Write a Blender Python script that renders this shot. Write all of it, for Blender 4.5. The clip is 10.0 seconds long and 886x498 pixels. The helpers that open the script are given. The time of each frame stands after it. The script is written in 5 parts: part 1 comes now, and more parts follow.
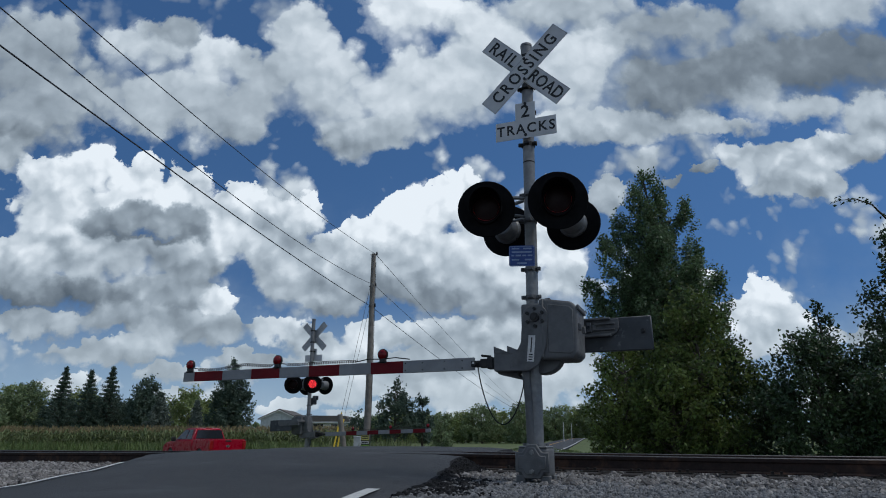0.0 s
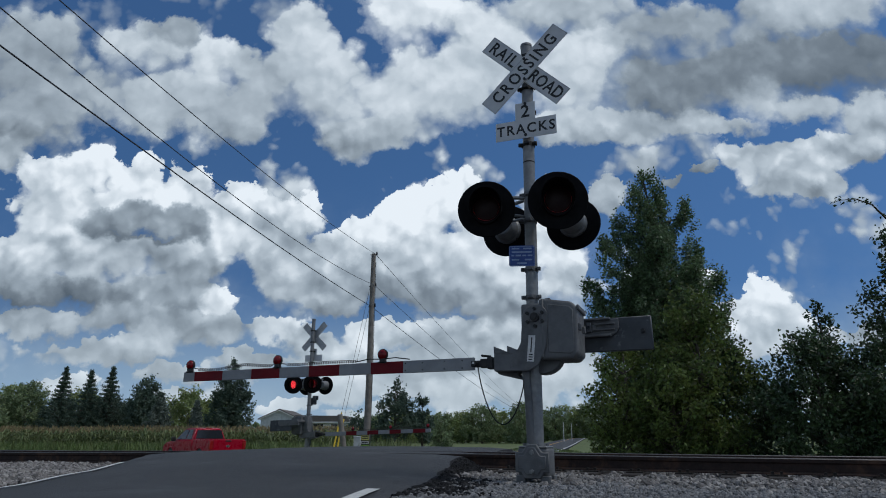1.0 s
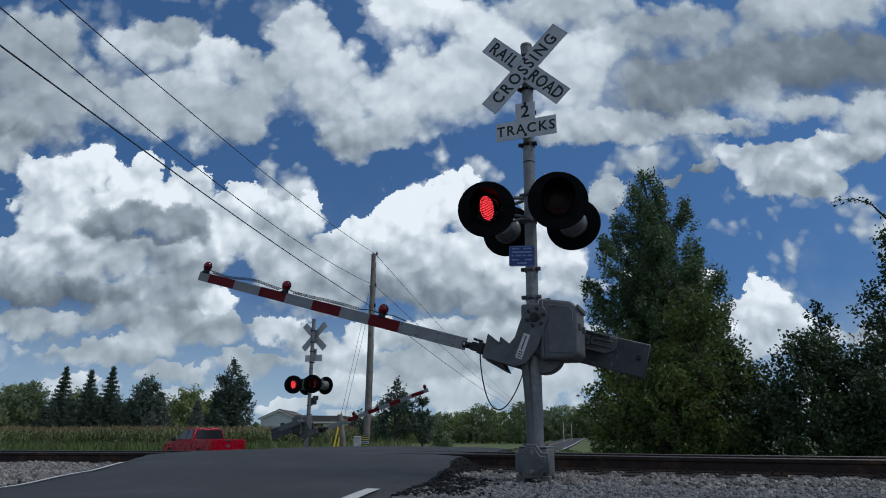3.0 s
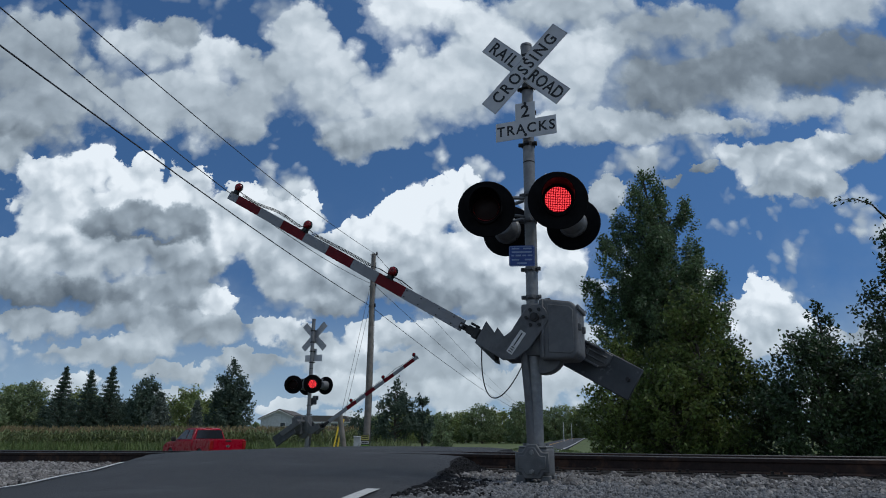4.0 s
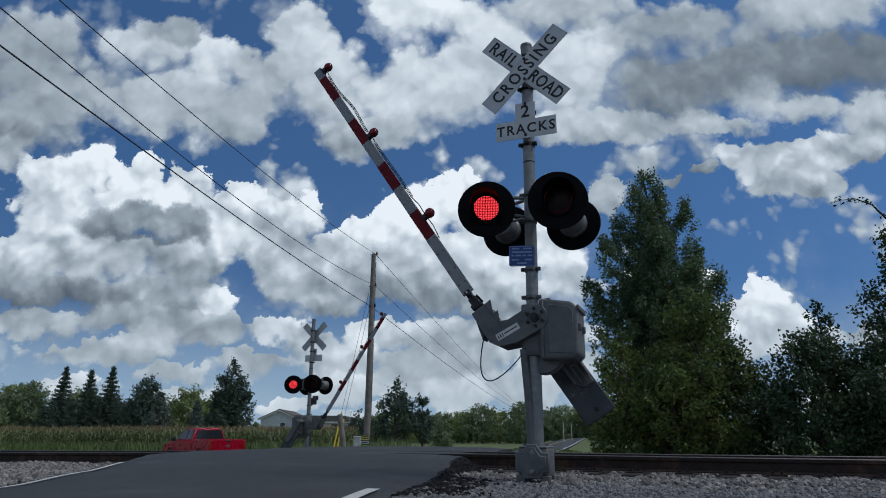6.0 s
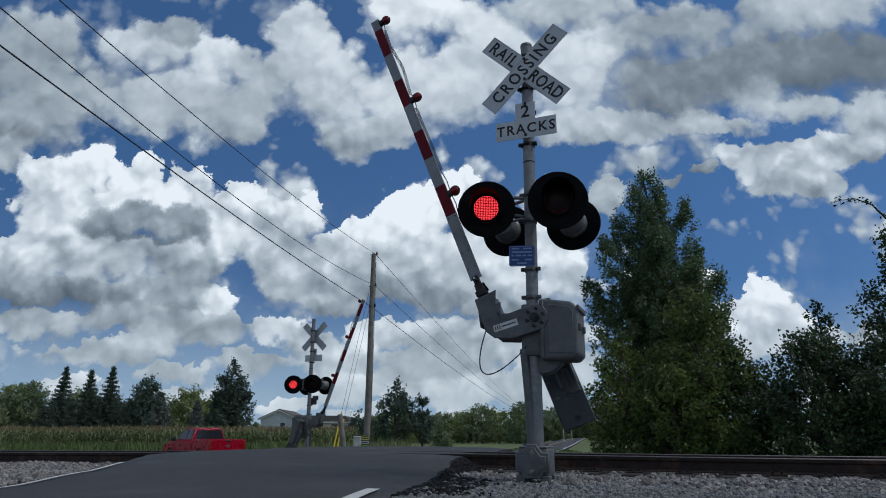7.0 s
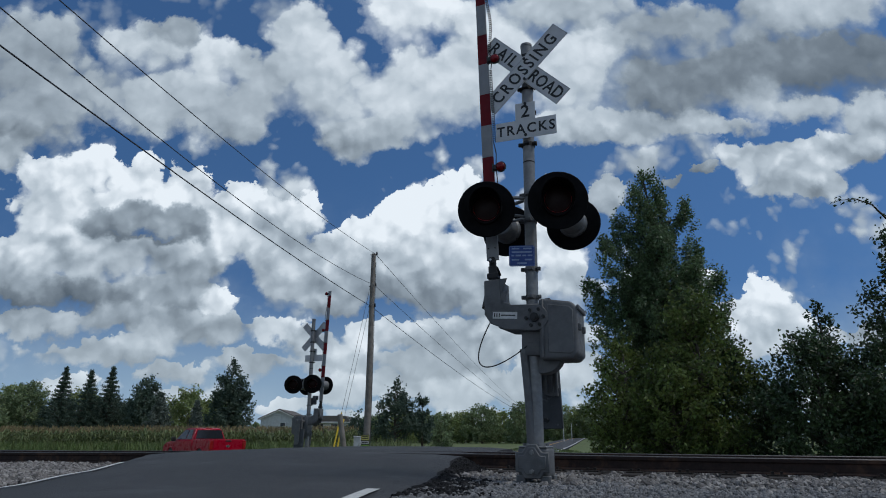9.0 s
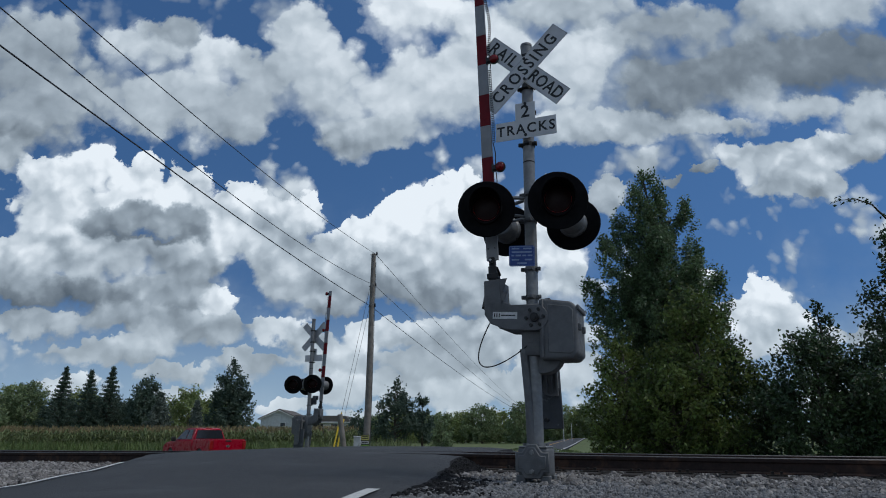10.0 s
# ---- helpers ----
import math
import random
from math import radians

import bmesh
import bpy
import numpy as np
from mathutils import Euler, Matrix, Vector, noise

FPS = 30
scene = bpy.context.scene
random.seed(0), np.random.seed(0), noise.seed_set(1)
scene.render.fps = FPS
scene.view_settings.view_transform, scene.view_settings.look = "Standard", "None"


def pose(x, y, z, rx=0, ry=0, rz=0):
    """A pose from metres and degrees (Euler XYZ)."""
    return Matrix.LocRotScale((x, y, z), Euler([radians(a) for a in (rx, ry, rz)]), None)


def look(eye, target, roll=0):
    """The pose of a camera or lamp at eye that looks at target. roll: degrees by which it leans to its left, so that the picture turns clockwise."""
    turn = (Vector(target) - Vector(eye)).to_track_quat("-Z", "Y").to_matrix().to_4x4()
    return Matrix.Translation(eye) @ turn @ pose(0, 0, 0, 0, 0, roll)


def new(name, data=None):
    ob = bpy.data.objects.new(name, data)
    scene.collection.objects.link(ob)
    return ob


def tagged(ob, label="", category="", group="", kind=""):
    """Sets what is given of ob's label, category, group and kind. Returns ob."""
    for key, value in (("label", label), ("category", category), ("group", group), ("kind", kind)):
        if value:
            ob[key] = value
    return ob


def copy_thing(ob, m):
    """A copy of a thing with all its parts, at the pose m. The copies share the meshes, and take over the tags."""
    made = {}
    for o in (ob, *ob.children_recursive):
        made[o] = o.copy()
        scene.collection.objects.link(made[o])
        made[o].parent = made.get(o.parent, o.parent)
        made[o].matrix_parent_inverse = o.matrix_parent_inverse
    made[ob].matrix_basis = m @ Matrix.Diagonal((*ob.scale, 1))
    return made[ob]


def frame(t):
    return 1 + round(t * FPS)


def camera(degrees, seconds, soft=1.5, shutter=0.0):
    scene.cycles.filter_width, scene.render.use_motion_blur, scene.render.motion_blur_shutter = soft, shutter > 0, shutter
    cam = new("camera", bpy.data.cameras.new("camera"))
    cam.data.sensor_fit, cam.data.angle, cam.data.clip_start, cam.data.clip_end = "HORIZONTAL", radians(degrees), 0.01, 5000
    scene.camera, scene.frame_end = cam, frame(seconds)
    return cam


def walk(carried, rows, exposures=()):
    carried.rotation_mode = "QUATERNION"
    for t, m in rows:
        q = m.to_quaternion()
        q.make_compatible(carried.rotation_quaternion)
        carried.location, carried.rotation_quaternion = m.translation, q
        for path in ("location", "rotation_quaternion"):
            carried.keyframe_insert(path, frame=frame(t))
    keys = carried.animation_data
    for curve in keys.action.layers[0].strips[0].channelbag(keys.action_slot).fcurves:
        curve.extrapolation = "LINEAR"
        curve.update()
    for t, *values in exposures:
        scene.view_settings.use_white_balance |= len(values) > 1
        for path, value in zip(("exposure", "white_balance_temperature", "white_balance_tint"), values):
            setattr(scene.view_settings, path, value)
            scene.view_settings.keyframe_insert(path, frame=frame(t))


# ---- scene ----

cam = camera(69.0, 10.0, soft=1.0)
CAM = pose(0, 0, 0.37, 90 + 16.4, 0, 0)
walk(cam, [(0, CAM), (10, CAM)], exposures=[(0, 0.0, 6300, 9.0), (10, 0.0, 6300, 9.0)])

# ---------------------------------------------------------------- sky and sun
SUN_EL, SUN_AZ = 58.0, 104.0      # degrees; azimuth from +y towards +x

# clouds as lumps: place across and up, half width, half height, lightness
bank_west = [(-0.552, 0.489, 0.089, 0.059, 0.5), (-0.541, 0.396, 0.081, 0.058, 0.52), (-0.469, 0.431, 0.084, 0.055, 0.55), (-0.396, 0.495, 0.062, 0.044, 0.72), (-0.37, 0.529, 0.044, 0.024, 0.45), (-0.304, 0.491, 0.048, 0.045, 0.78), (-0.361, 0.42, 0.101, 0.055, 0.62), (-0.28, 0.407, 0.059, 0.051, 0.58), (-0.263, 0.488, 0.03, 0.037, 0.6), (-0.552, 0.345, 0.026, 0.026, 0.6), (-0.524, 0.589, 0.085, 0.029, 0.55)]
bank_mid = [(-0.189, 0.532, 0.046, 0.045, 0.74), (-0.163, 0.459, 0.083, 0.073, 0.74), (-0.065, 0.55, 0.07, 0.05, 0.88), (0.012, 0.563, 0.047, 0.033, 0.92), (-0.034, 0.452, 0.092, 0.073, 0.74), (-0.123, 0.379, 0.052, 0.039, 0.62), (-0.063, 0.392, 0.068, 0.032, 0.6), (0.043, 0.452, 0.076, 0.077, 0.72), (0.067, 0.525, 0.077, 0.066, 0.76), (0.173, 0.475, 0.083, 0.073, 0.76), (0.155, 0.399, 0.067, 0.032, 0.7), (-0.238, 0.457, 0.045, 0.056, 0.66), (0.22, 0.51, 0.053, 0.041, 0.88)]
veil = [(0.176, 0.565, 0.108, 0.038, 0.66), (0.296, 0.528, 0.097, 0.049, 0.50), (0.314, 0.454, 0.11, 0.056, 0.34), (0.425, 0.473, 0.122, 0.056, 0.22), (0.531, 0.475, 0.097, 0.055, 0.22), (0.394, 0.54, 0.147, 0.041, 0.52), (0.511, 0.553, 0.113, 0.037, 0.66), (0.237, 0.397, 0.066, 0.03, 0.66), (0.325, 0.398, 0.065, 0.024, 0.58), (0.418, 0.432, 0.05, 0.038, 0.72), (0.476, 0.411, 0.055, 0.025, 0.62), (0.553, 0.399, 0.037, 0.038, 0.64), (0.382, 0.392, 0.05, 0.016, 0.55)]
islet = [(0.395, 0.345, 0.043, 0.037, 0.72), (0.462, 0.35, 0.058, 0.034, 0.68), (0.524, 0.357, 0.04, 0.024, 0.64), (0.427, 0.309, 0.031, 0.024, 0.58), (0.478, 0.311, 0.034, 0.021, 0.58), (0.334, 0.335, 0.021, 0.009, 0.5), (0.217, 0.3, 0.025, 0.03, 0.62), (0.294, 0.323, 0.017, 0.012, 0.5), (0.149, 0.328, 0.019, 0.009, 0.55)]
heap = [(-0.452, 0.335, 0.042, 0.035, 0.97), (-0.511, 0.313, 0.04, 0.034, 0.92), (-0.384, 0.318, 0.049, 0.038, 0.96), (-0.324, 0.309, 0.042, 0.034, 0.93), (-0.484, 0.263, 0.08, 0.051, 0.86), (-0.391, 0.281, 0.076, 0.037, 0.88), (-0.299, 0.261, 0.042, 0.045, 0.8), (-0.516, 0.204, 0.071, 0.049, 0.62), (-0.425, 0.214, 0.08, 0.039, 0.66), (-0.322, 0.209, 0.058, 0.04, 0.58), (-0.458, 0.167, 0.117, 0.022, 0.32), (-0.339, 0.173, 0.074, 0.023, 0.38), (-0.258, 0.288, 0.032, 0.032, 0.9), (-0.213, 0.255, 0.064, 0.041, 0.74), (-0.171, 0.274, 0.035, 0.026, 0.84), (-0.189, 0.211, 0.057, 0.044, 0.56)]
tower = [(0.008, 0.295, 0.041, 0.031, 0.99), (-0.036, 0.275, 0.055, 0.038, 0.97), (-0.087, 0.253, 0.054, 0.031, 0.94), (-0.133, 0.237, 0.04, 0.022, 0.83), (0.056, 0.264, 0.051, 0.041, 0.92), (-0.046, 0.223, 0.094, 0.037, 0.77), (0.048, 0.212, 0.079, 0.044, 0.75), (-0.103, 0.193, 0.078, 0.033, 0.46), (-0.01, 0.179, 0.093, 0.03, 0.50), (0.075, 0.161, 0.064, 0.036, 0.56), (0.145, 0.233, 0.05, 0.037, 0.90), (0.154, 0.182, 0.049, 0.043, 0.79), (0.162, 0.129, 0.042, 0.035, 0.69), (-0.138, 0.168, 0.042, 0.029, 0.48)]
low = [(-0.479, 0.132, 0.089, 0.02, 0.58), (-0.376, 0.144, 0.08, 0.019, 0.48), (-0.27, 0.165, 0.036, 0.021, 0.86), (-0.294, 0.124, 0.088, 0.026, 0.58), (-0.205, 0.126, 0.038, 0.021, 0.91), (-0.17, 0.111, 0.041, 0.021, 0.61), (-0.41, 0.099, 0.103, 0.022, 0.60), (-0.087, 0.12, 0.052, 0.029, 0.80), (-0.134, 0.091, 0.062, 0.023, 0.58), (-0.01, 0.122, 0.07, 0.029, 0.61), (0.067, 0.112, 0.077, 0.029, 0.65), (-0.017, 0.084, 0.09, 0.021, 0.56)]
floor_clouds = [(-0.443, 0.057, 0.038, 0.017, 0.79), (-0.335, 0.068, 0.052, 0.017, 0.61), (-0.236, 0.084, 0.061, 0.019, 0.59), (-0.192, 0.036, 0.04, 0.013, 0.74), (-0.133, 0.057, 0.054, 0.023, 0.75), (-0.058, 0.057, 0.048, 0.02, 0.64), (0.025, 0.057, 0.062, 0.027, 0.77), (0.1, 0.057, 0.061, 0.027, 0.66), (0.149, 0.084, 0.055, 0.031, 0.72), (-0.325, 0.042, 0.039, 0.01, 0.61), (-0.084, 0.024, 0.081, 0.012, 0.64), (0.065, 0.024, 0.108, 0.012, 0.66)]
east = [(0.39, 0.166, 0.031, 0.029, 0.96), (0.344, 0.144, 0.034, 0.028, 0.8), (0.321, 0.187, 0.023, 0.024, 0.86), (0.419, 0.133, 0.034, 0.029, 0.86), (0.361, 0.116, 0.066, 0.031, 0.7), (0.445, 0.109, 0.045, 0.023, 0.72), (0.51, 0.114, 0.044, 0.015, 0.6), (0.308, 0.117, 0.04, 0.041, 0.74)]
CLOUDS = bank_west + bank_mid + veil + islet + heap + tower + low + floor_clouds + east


class Nodes:
    """Short hand for node trees."""
    def __init__(self, tree):
        self.t = tree
        tree.nodes.clear()

    def put(self, kind, ins=(), out=0, **props):
        n = self.t.nodes.new(kind)
        for k, v in props.items():
            setattr(n, k, v)
        for i, v in (ins.items() if isinstance(ins, dict) else enumerate(ins)):
            if v is None:
                continue
            if isinstance(v, bpy.types.NodeSocket):
                self.t.links.new(v, n.inputs[i])
            else:
                n.inputs[i].default_value = v
        return n.outputs[out] if len(n.outputs) else None

    def m(self, op, a, b=0.0, c=0.0, clamp=False):
        return self.put("ShaderNodeMath", (a, b, c), operation=op, use_clamp=clamp)

    def v(self, op, a, b=(0, 0, 0), out=0):
        return self.put("ShaderNodeVectorMath", (a, b), out, operation=op)

    def mix(self, f, a, b, blend="MIX"):
        return self.put("ShaderNodeMixRGB", (f, a, b), blend_type=blend)

    def noise(self, vec, scale, detail=4.0, rough=0.5, out=0):
        return self.put("ShaderNodeTexNoise", {"Vector": vec, "Scale": scale, "Detail": detail, "Roughness": rough}, out)

    def ramp(self, f, lo, hi, a=0.0, b=1.0):
        return self.put("ShaderNodeMapRange", (f, lo, hi, a, b), interpolation_type="SMOOTHSTEP")


def build_world():
    world = bpy.data.worlds.new("sky")
    scene.world = world
    world.use_nodes = True
    n = Nodes(world.node_tree)
    co = n.put("ShaderNodeTexCoord", out=0)
    # seen from a little above the haze
    lifted = n.v("NORMALIZE", n.v("ADD", n.v("MULTIPLY", co, (1, 1, 0.85)), (0, 0, 0.30)))
    sky = n.put("ShaderNodeTexSky", (lifted,), sky_type="NISHITA", sun_disc=False, sun_elevation=radians(SUN_EL), sun_rotation=radians(SUN_AZ), air_density=1.0, dust_density=0.2, ozone_density=3.5)
    sep = n.put("ShaderNodeSeparateXYZ", (co,))
    x, y, z = sep.node.outputs
    q = n.m("ADD", n.m("ABSOLUTE", y), 0.25)
    px, pz = n.m("DIVIDE", x, q), n.m("DIVIDE", z, q)
    p = n.put("ShaderNodeCombineXYZ", (px, pz, 0.0))
    side = n.put("ShaderNodeCombineXYZ", (px, pz, n.m("MULTIPLY", y, 0.35)))
    warp = n.v("SUBTRACT", n.noise(side, 8.0, 4.0, 0.55, out=1), (0.5, 0.5, 0.5))
    fine = n.v("SUBTRACT", n.noise(side, 34.0, 5.0, 0.62, out=1), (0.5, 0.5, 0.5))
    bent = n.v("ADD", n.v("MULTIPLY", warp, (0.07, 0.055, 0.0)), n.v("MULTIPLY", fine, (0.046, 0.046, 0.0)))
    pw = n.v("ADD", p, bent)

    def billows(at):
        """Heaped rounded lumps at three sizes."""
        big = n.put("ShaderNodeTexVoronoi", {"Vector": at, "Scale": 13.0, "Smoothness": 0.35}, feature="SMOOTH_F1")
        mid = n.put("ShaderNodeTexVoronoi", {"Vector": at, "Scale": 31.0, "Smoothness": 0.3}, feature="SMOOTH_F1")
        small = n.put("ShaderNodeTexVoronoi", {"Vector": at, "Scale": 70.0, "Smoothness": 0.3}, feature="SMOOTH_F1")
        s = n.m("ADD", n.m("MULTIPLY", big, 1.0), n.m("MULTIPLY", mid, 0.5))
        return n.m("SUBTRACT", 1.0, n.m("ADD", s, n.m("MULTIPLY", small, 0.25)))

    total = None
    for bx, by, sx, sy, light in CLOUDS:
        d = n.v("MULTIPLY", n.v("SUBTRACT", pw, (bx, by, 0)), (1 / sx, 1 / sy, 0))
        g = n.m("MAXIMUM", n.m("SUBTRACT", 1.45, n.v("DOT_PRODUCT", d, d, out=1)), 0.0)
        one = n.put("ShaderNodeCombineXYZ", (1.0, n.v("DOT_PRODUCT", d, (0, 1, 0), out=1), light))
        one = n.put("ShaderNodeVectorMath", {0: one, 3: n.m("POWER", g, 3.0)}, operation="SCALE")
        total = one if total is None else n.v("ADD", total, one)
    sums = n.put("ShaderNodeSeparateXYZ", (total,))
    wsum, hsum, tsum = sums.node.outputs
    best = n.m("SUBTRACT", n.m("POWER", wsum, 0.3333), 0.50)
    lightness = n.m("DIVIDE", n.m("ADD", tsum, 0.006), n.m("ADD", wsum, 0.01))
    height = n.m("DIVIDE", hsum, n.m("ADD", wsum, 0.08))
    at = n.v("ADD", side, n.v("MULTIPLY", bent, (0.45, 0.45, 0.45)))
    lumps = billows(at)
    above = billows(n.v("ADD", at, (0.006, 0.016, 0.0)))
    relief = n.m("SUBTRACT", lumps, above)
    broad = n.noise(side, 5.0, 5.0, 0.55)
    # away from the named clouds the sky goes on broken
    far_sky = n.m("MULTIPLY", n.m("ADD", n.ramp(n.m("ABSOLUTE", px), 0.62, 0.8), n.ramp(pz, 0.61, 0.74), clamp=True), n.m("SUBTRACT", n.m("MULTIPLY", n.noise(side, 3.2, 4.0, 0.55), 4.0), 1.7))
    best = n.m("MAXIMUM", best, far_sky)
    field = n.m("ADD", best, n.m("MULTIPLY", n.m("MULTIPLY", n.m("SUBTRACT", lumps, 0.15), 1.1), n.ramp(best, -0.42, 0.05, 0.0, 1.0)))
    # crisp crowns, frayed undersides
    edge = n.ramp(height, -0.3, 0.45, 0.45, 0.07)
    edge = n.m("ADD", edge, n.ramp(pz, 0.34, 0.44, 0.0, 0.32))
    cover = n.m("DIVIDE", n.m("ADD", field, 0.02), edge, clamp=True)
    cover = n.m("SMOOTH_MIN", cover, 1.0, 0.3, clamp=True)
    thin = n.ramp(n.noise(side, 4.0, 6.0, 0.6), 0.42, 0.75, 0.0, 0.45)
    cover = n.m("MAXIMUM", cover, n.m("MULTIPLY", thin, n.ramp(pz, 0.35, 0.05)))
    # thick soft cloud high up, crisp heaps low down
    soft = n.ramp(pz, 0.42, 0.36, 0.45, 1.0)
    tone = n.m("ADD", n.m("MULTIPLY", height, 0.10), n.m("MULTIPLY", n.m("MULTIPLY", relief, 0.50), soft))
    tone = n.m("ADD", tone, n.m("MULTIPLY", n.m("SUBTRACT", broad, 0.5), 0.50))
    tone = n.m("ADD", tone, n.m("MULTIPLY", n.m("MULTIPLY", n.m("SUBTRACT", lumps, 0.2), 0.22), soft))
    tone = n.m("ADD", tone, n.m("MULTIPLY", n.m("SUBTRACT", n.noise(at, 75.0, 4.0, 0.6), 0.5), 0.10))
    tone = n.m("ADD", tone, lightness)
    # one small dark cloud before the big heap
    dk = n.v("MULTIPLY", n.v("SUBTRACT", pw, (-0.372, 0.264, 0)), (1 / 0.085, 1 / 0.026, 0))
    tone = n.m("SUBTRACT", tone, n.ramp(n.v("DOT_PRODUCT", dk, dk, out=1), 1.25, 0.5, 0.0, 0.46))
    lit = n.put("ShaderNodeValToRGB", (n.m("ADD", tone, 0.0, clamp=True),))
    r = lit.node.color_ramp
    r.interpolation = "LINEAR"
    r.elements[0].position, r.elements[0].color = 0.0, (0.090, 0.115, 0.140, 1)
    r.elements[1].position, r.elements[1].color = 1.0, (0.86, 0.91, 0.95, 1)
    for at_tone, shade in ((0.28, (0.185, 0.222, 0.257, 1)), (0.5, (0.32, 0.375, 0.425, 1)), (0.7, (0.485, 0.55, 0.605, 1)), (0.88, (0.70, 0.76, 0.81, 1))):
        r.elements.new(at_tone).color = shade
    blue = n.mix(1.0, sky, (SKY * 0.70, SKY * 0.98, SKY * 1.18, 1), "MULTIPLY")
    # pale moist air low down
    blue = n.mix(n.ramp(pz, 0.20, 0.02, 0.0, 0.75), blue, (0.34, 0.46, 0.56, 1))
    lit = n.mix(n.ramp(pz, 0.16, 0.02, 0.0, 0.5), lit, (0.50, 0.57, 0.62, 1))
    col = n.mix(cover, blue, lit)
    # low haze under the horizon
    col = n.mix(n.ramp(z, 0.0, -0.02), col, (0.10, 0.12, 0.09, 1))
    bg = n.put("ShaderNodeBackground", (col, 1.0))
    n.put("ShaderNodeOutputWorld", (bg,))


SKY = 0.075
build_world()
sun = new("sun", bpy.data.lights.new("sun", "SUN"))
sun.data.energy, sun.data.angle, sun.data.color = 1.3, radians(12), (1.0, 0.95, 0.87)
el, az = radians(SUN_EL), radians(SUN_AZ)
sun.matrix_world = look((60 * math.sin(az) * math.cos(el), 60 * math.cos(az) * math.cos(el), 60 * math.sin(el)), (0, 0, 0))


# ---------------------------------------------------------------- materials
def material(name, color, rough=0.6, metal=0.0, color2=None, scale=8.0, bump=0.0, bump_scale=60.0, spots=None, spot_scale=2.0, spot_lo=0.5, spot_hi=0.7, island=0.0, spec=0.5, translucent=0.0, obj_random=0.0):
    mat = bpy.data.materials.new(name)
    mat.use_nodes = True
    n = Nodes(mat.node_tree)
    co = n.put("ShaderNodeTexCoord", out=3)
    c2 = color2 or tuple(c * 0.75 for c in color)
    grain = n.noise(co, scale, 6.0, 0.6)
    c = n.mix(n.ramp(grain, 0.3, 0.7), (*color, 1), (*c2, 1))
    if spots:
        c = n.mix(n.ramp(n.noise(co, spot_scale, 5.0, 0.65), spot_lo, spot_hi), c, (*spots, 1))
    if island:
        geo = n.put("ShaderNodeNewGeometry", out=8)
        val = n.m("ADD", n.m("MULTIPLY", geo, island), 1.0 - island * 0.5)
        c = n.put("ShaderNodeHueSaturation", {"Hue": n.m("ADD", n.m("MULTIPLY", geo, 0.03), 0.485), "Value": val, "Color": c})
    if obj_random:
        rnd = n.put("ShaderNodeObjectInfo", out=5)
        c = n.put("ShaderNodeHueSaturation", {"Value": n.m("ADD", n.m("MULTIPLY", rnd, obj_random), 1.0 - obj_random * 0.5), "Color": c})
    ins = {"Base Color": c, "Metallic": metal, "Specular IOR Level": spec, "Roughness": n.ramp(n.noise(co, scale * 2.3, 4.0, 0.6), 0.25, 0.75, max(rough - 0.12, 0.03), min(rough + 0.12, 1.0))}
    if bump:
        ins["Normal"] = n.put("ShaderNodeBump", {"Strength": bump, "Distance": 0.02, "Height": n.noise(co, bump_scale, 6.0, 0.65)})
    sh = n.put("ShaderNodeBsdfPrincipled", ins)
    if translucent:
        sh = n.put("ShaderNodeMixShader", (translucent, sh, n.put("ShaderNodeBsdfTranslucent", (c,))))
    n.put("ShaderNodeOutputMaterial", (sh,))
    return mat


def glow_led(name):
    """Red LED lens: a grid of bright dots."""
    mat = bpy.data.materials.new(name)
    mat.use_nodes = True
    n = Nodes(mat.node_tree)
    co = n.put("ShaderNodeTexCoord", out=3)
    sep = n.put("ShaderNodeSeparateXYZ", (co,))
    flat = n.put("ShaderNodeCombineXYZ", (sep.node.outputs[0], sep.node.outputs[2], 0.0))
    vor = n.put("ShaderNodeTexVoronoi", {"Vector": flat, "Scale": 58.0, "Randomness": 0.15}, voronoi_dimensions="2D")
    dot = n.ramp(vor, 0.22, 0.44, 1.0, 0.0)
    c = n.mix(dot, (0.22, 0.001, 0.005, 1), (1.0, 0.060, 0.072, 1))
    sh = n.put("ShaderNodeEmission", (c, n.m("ADD", n.m("MULTIPLY", dot, 1.3), 0.6)))
    n.put("ShaderNodeOutputMaterial", (sh,))
    return mat


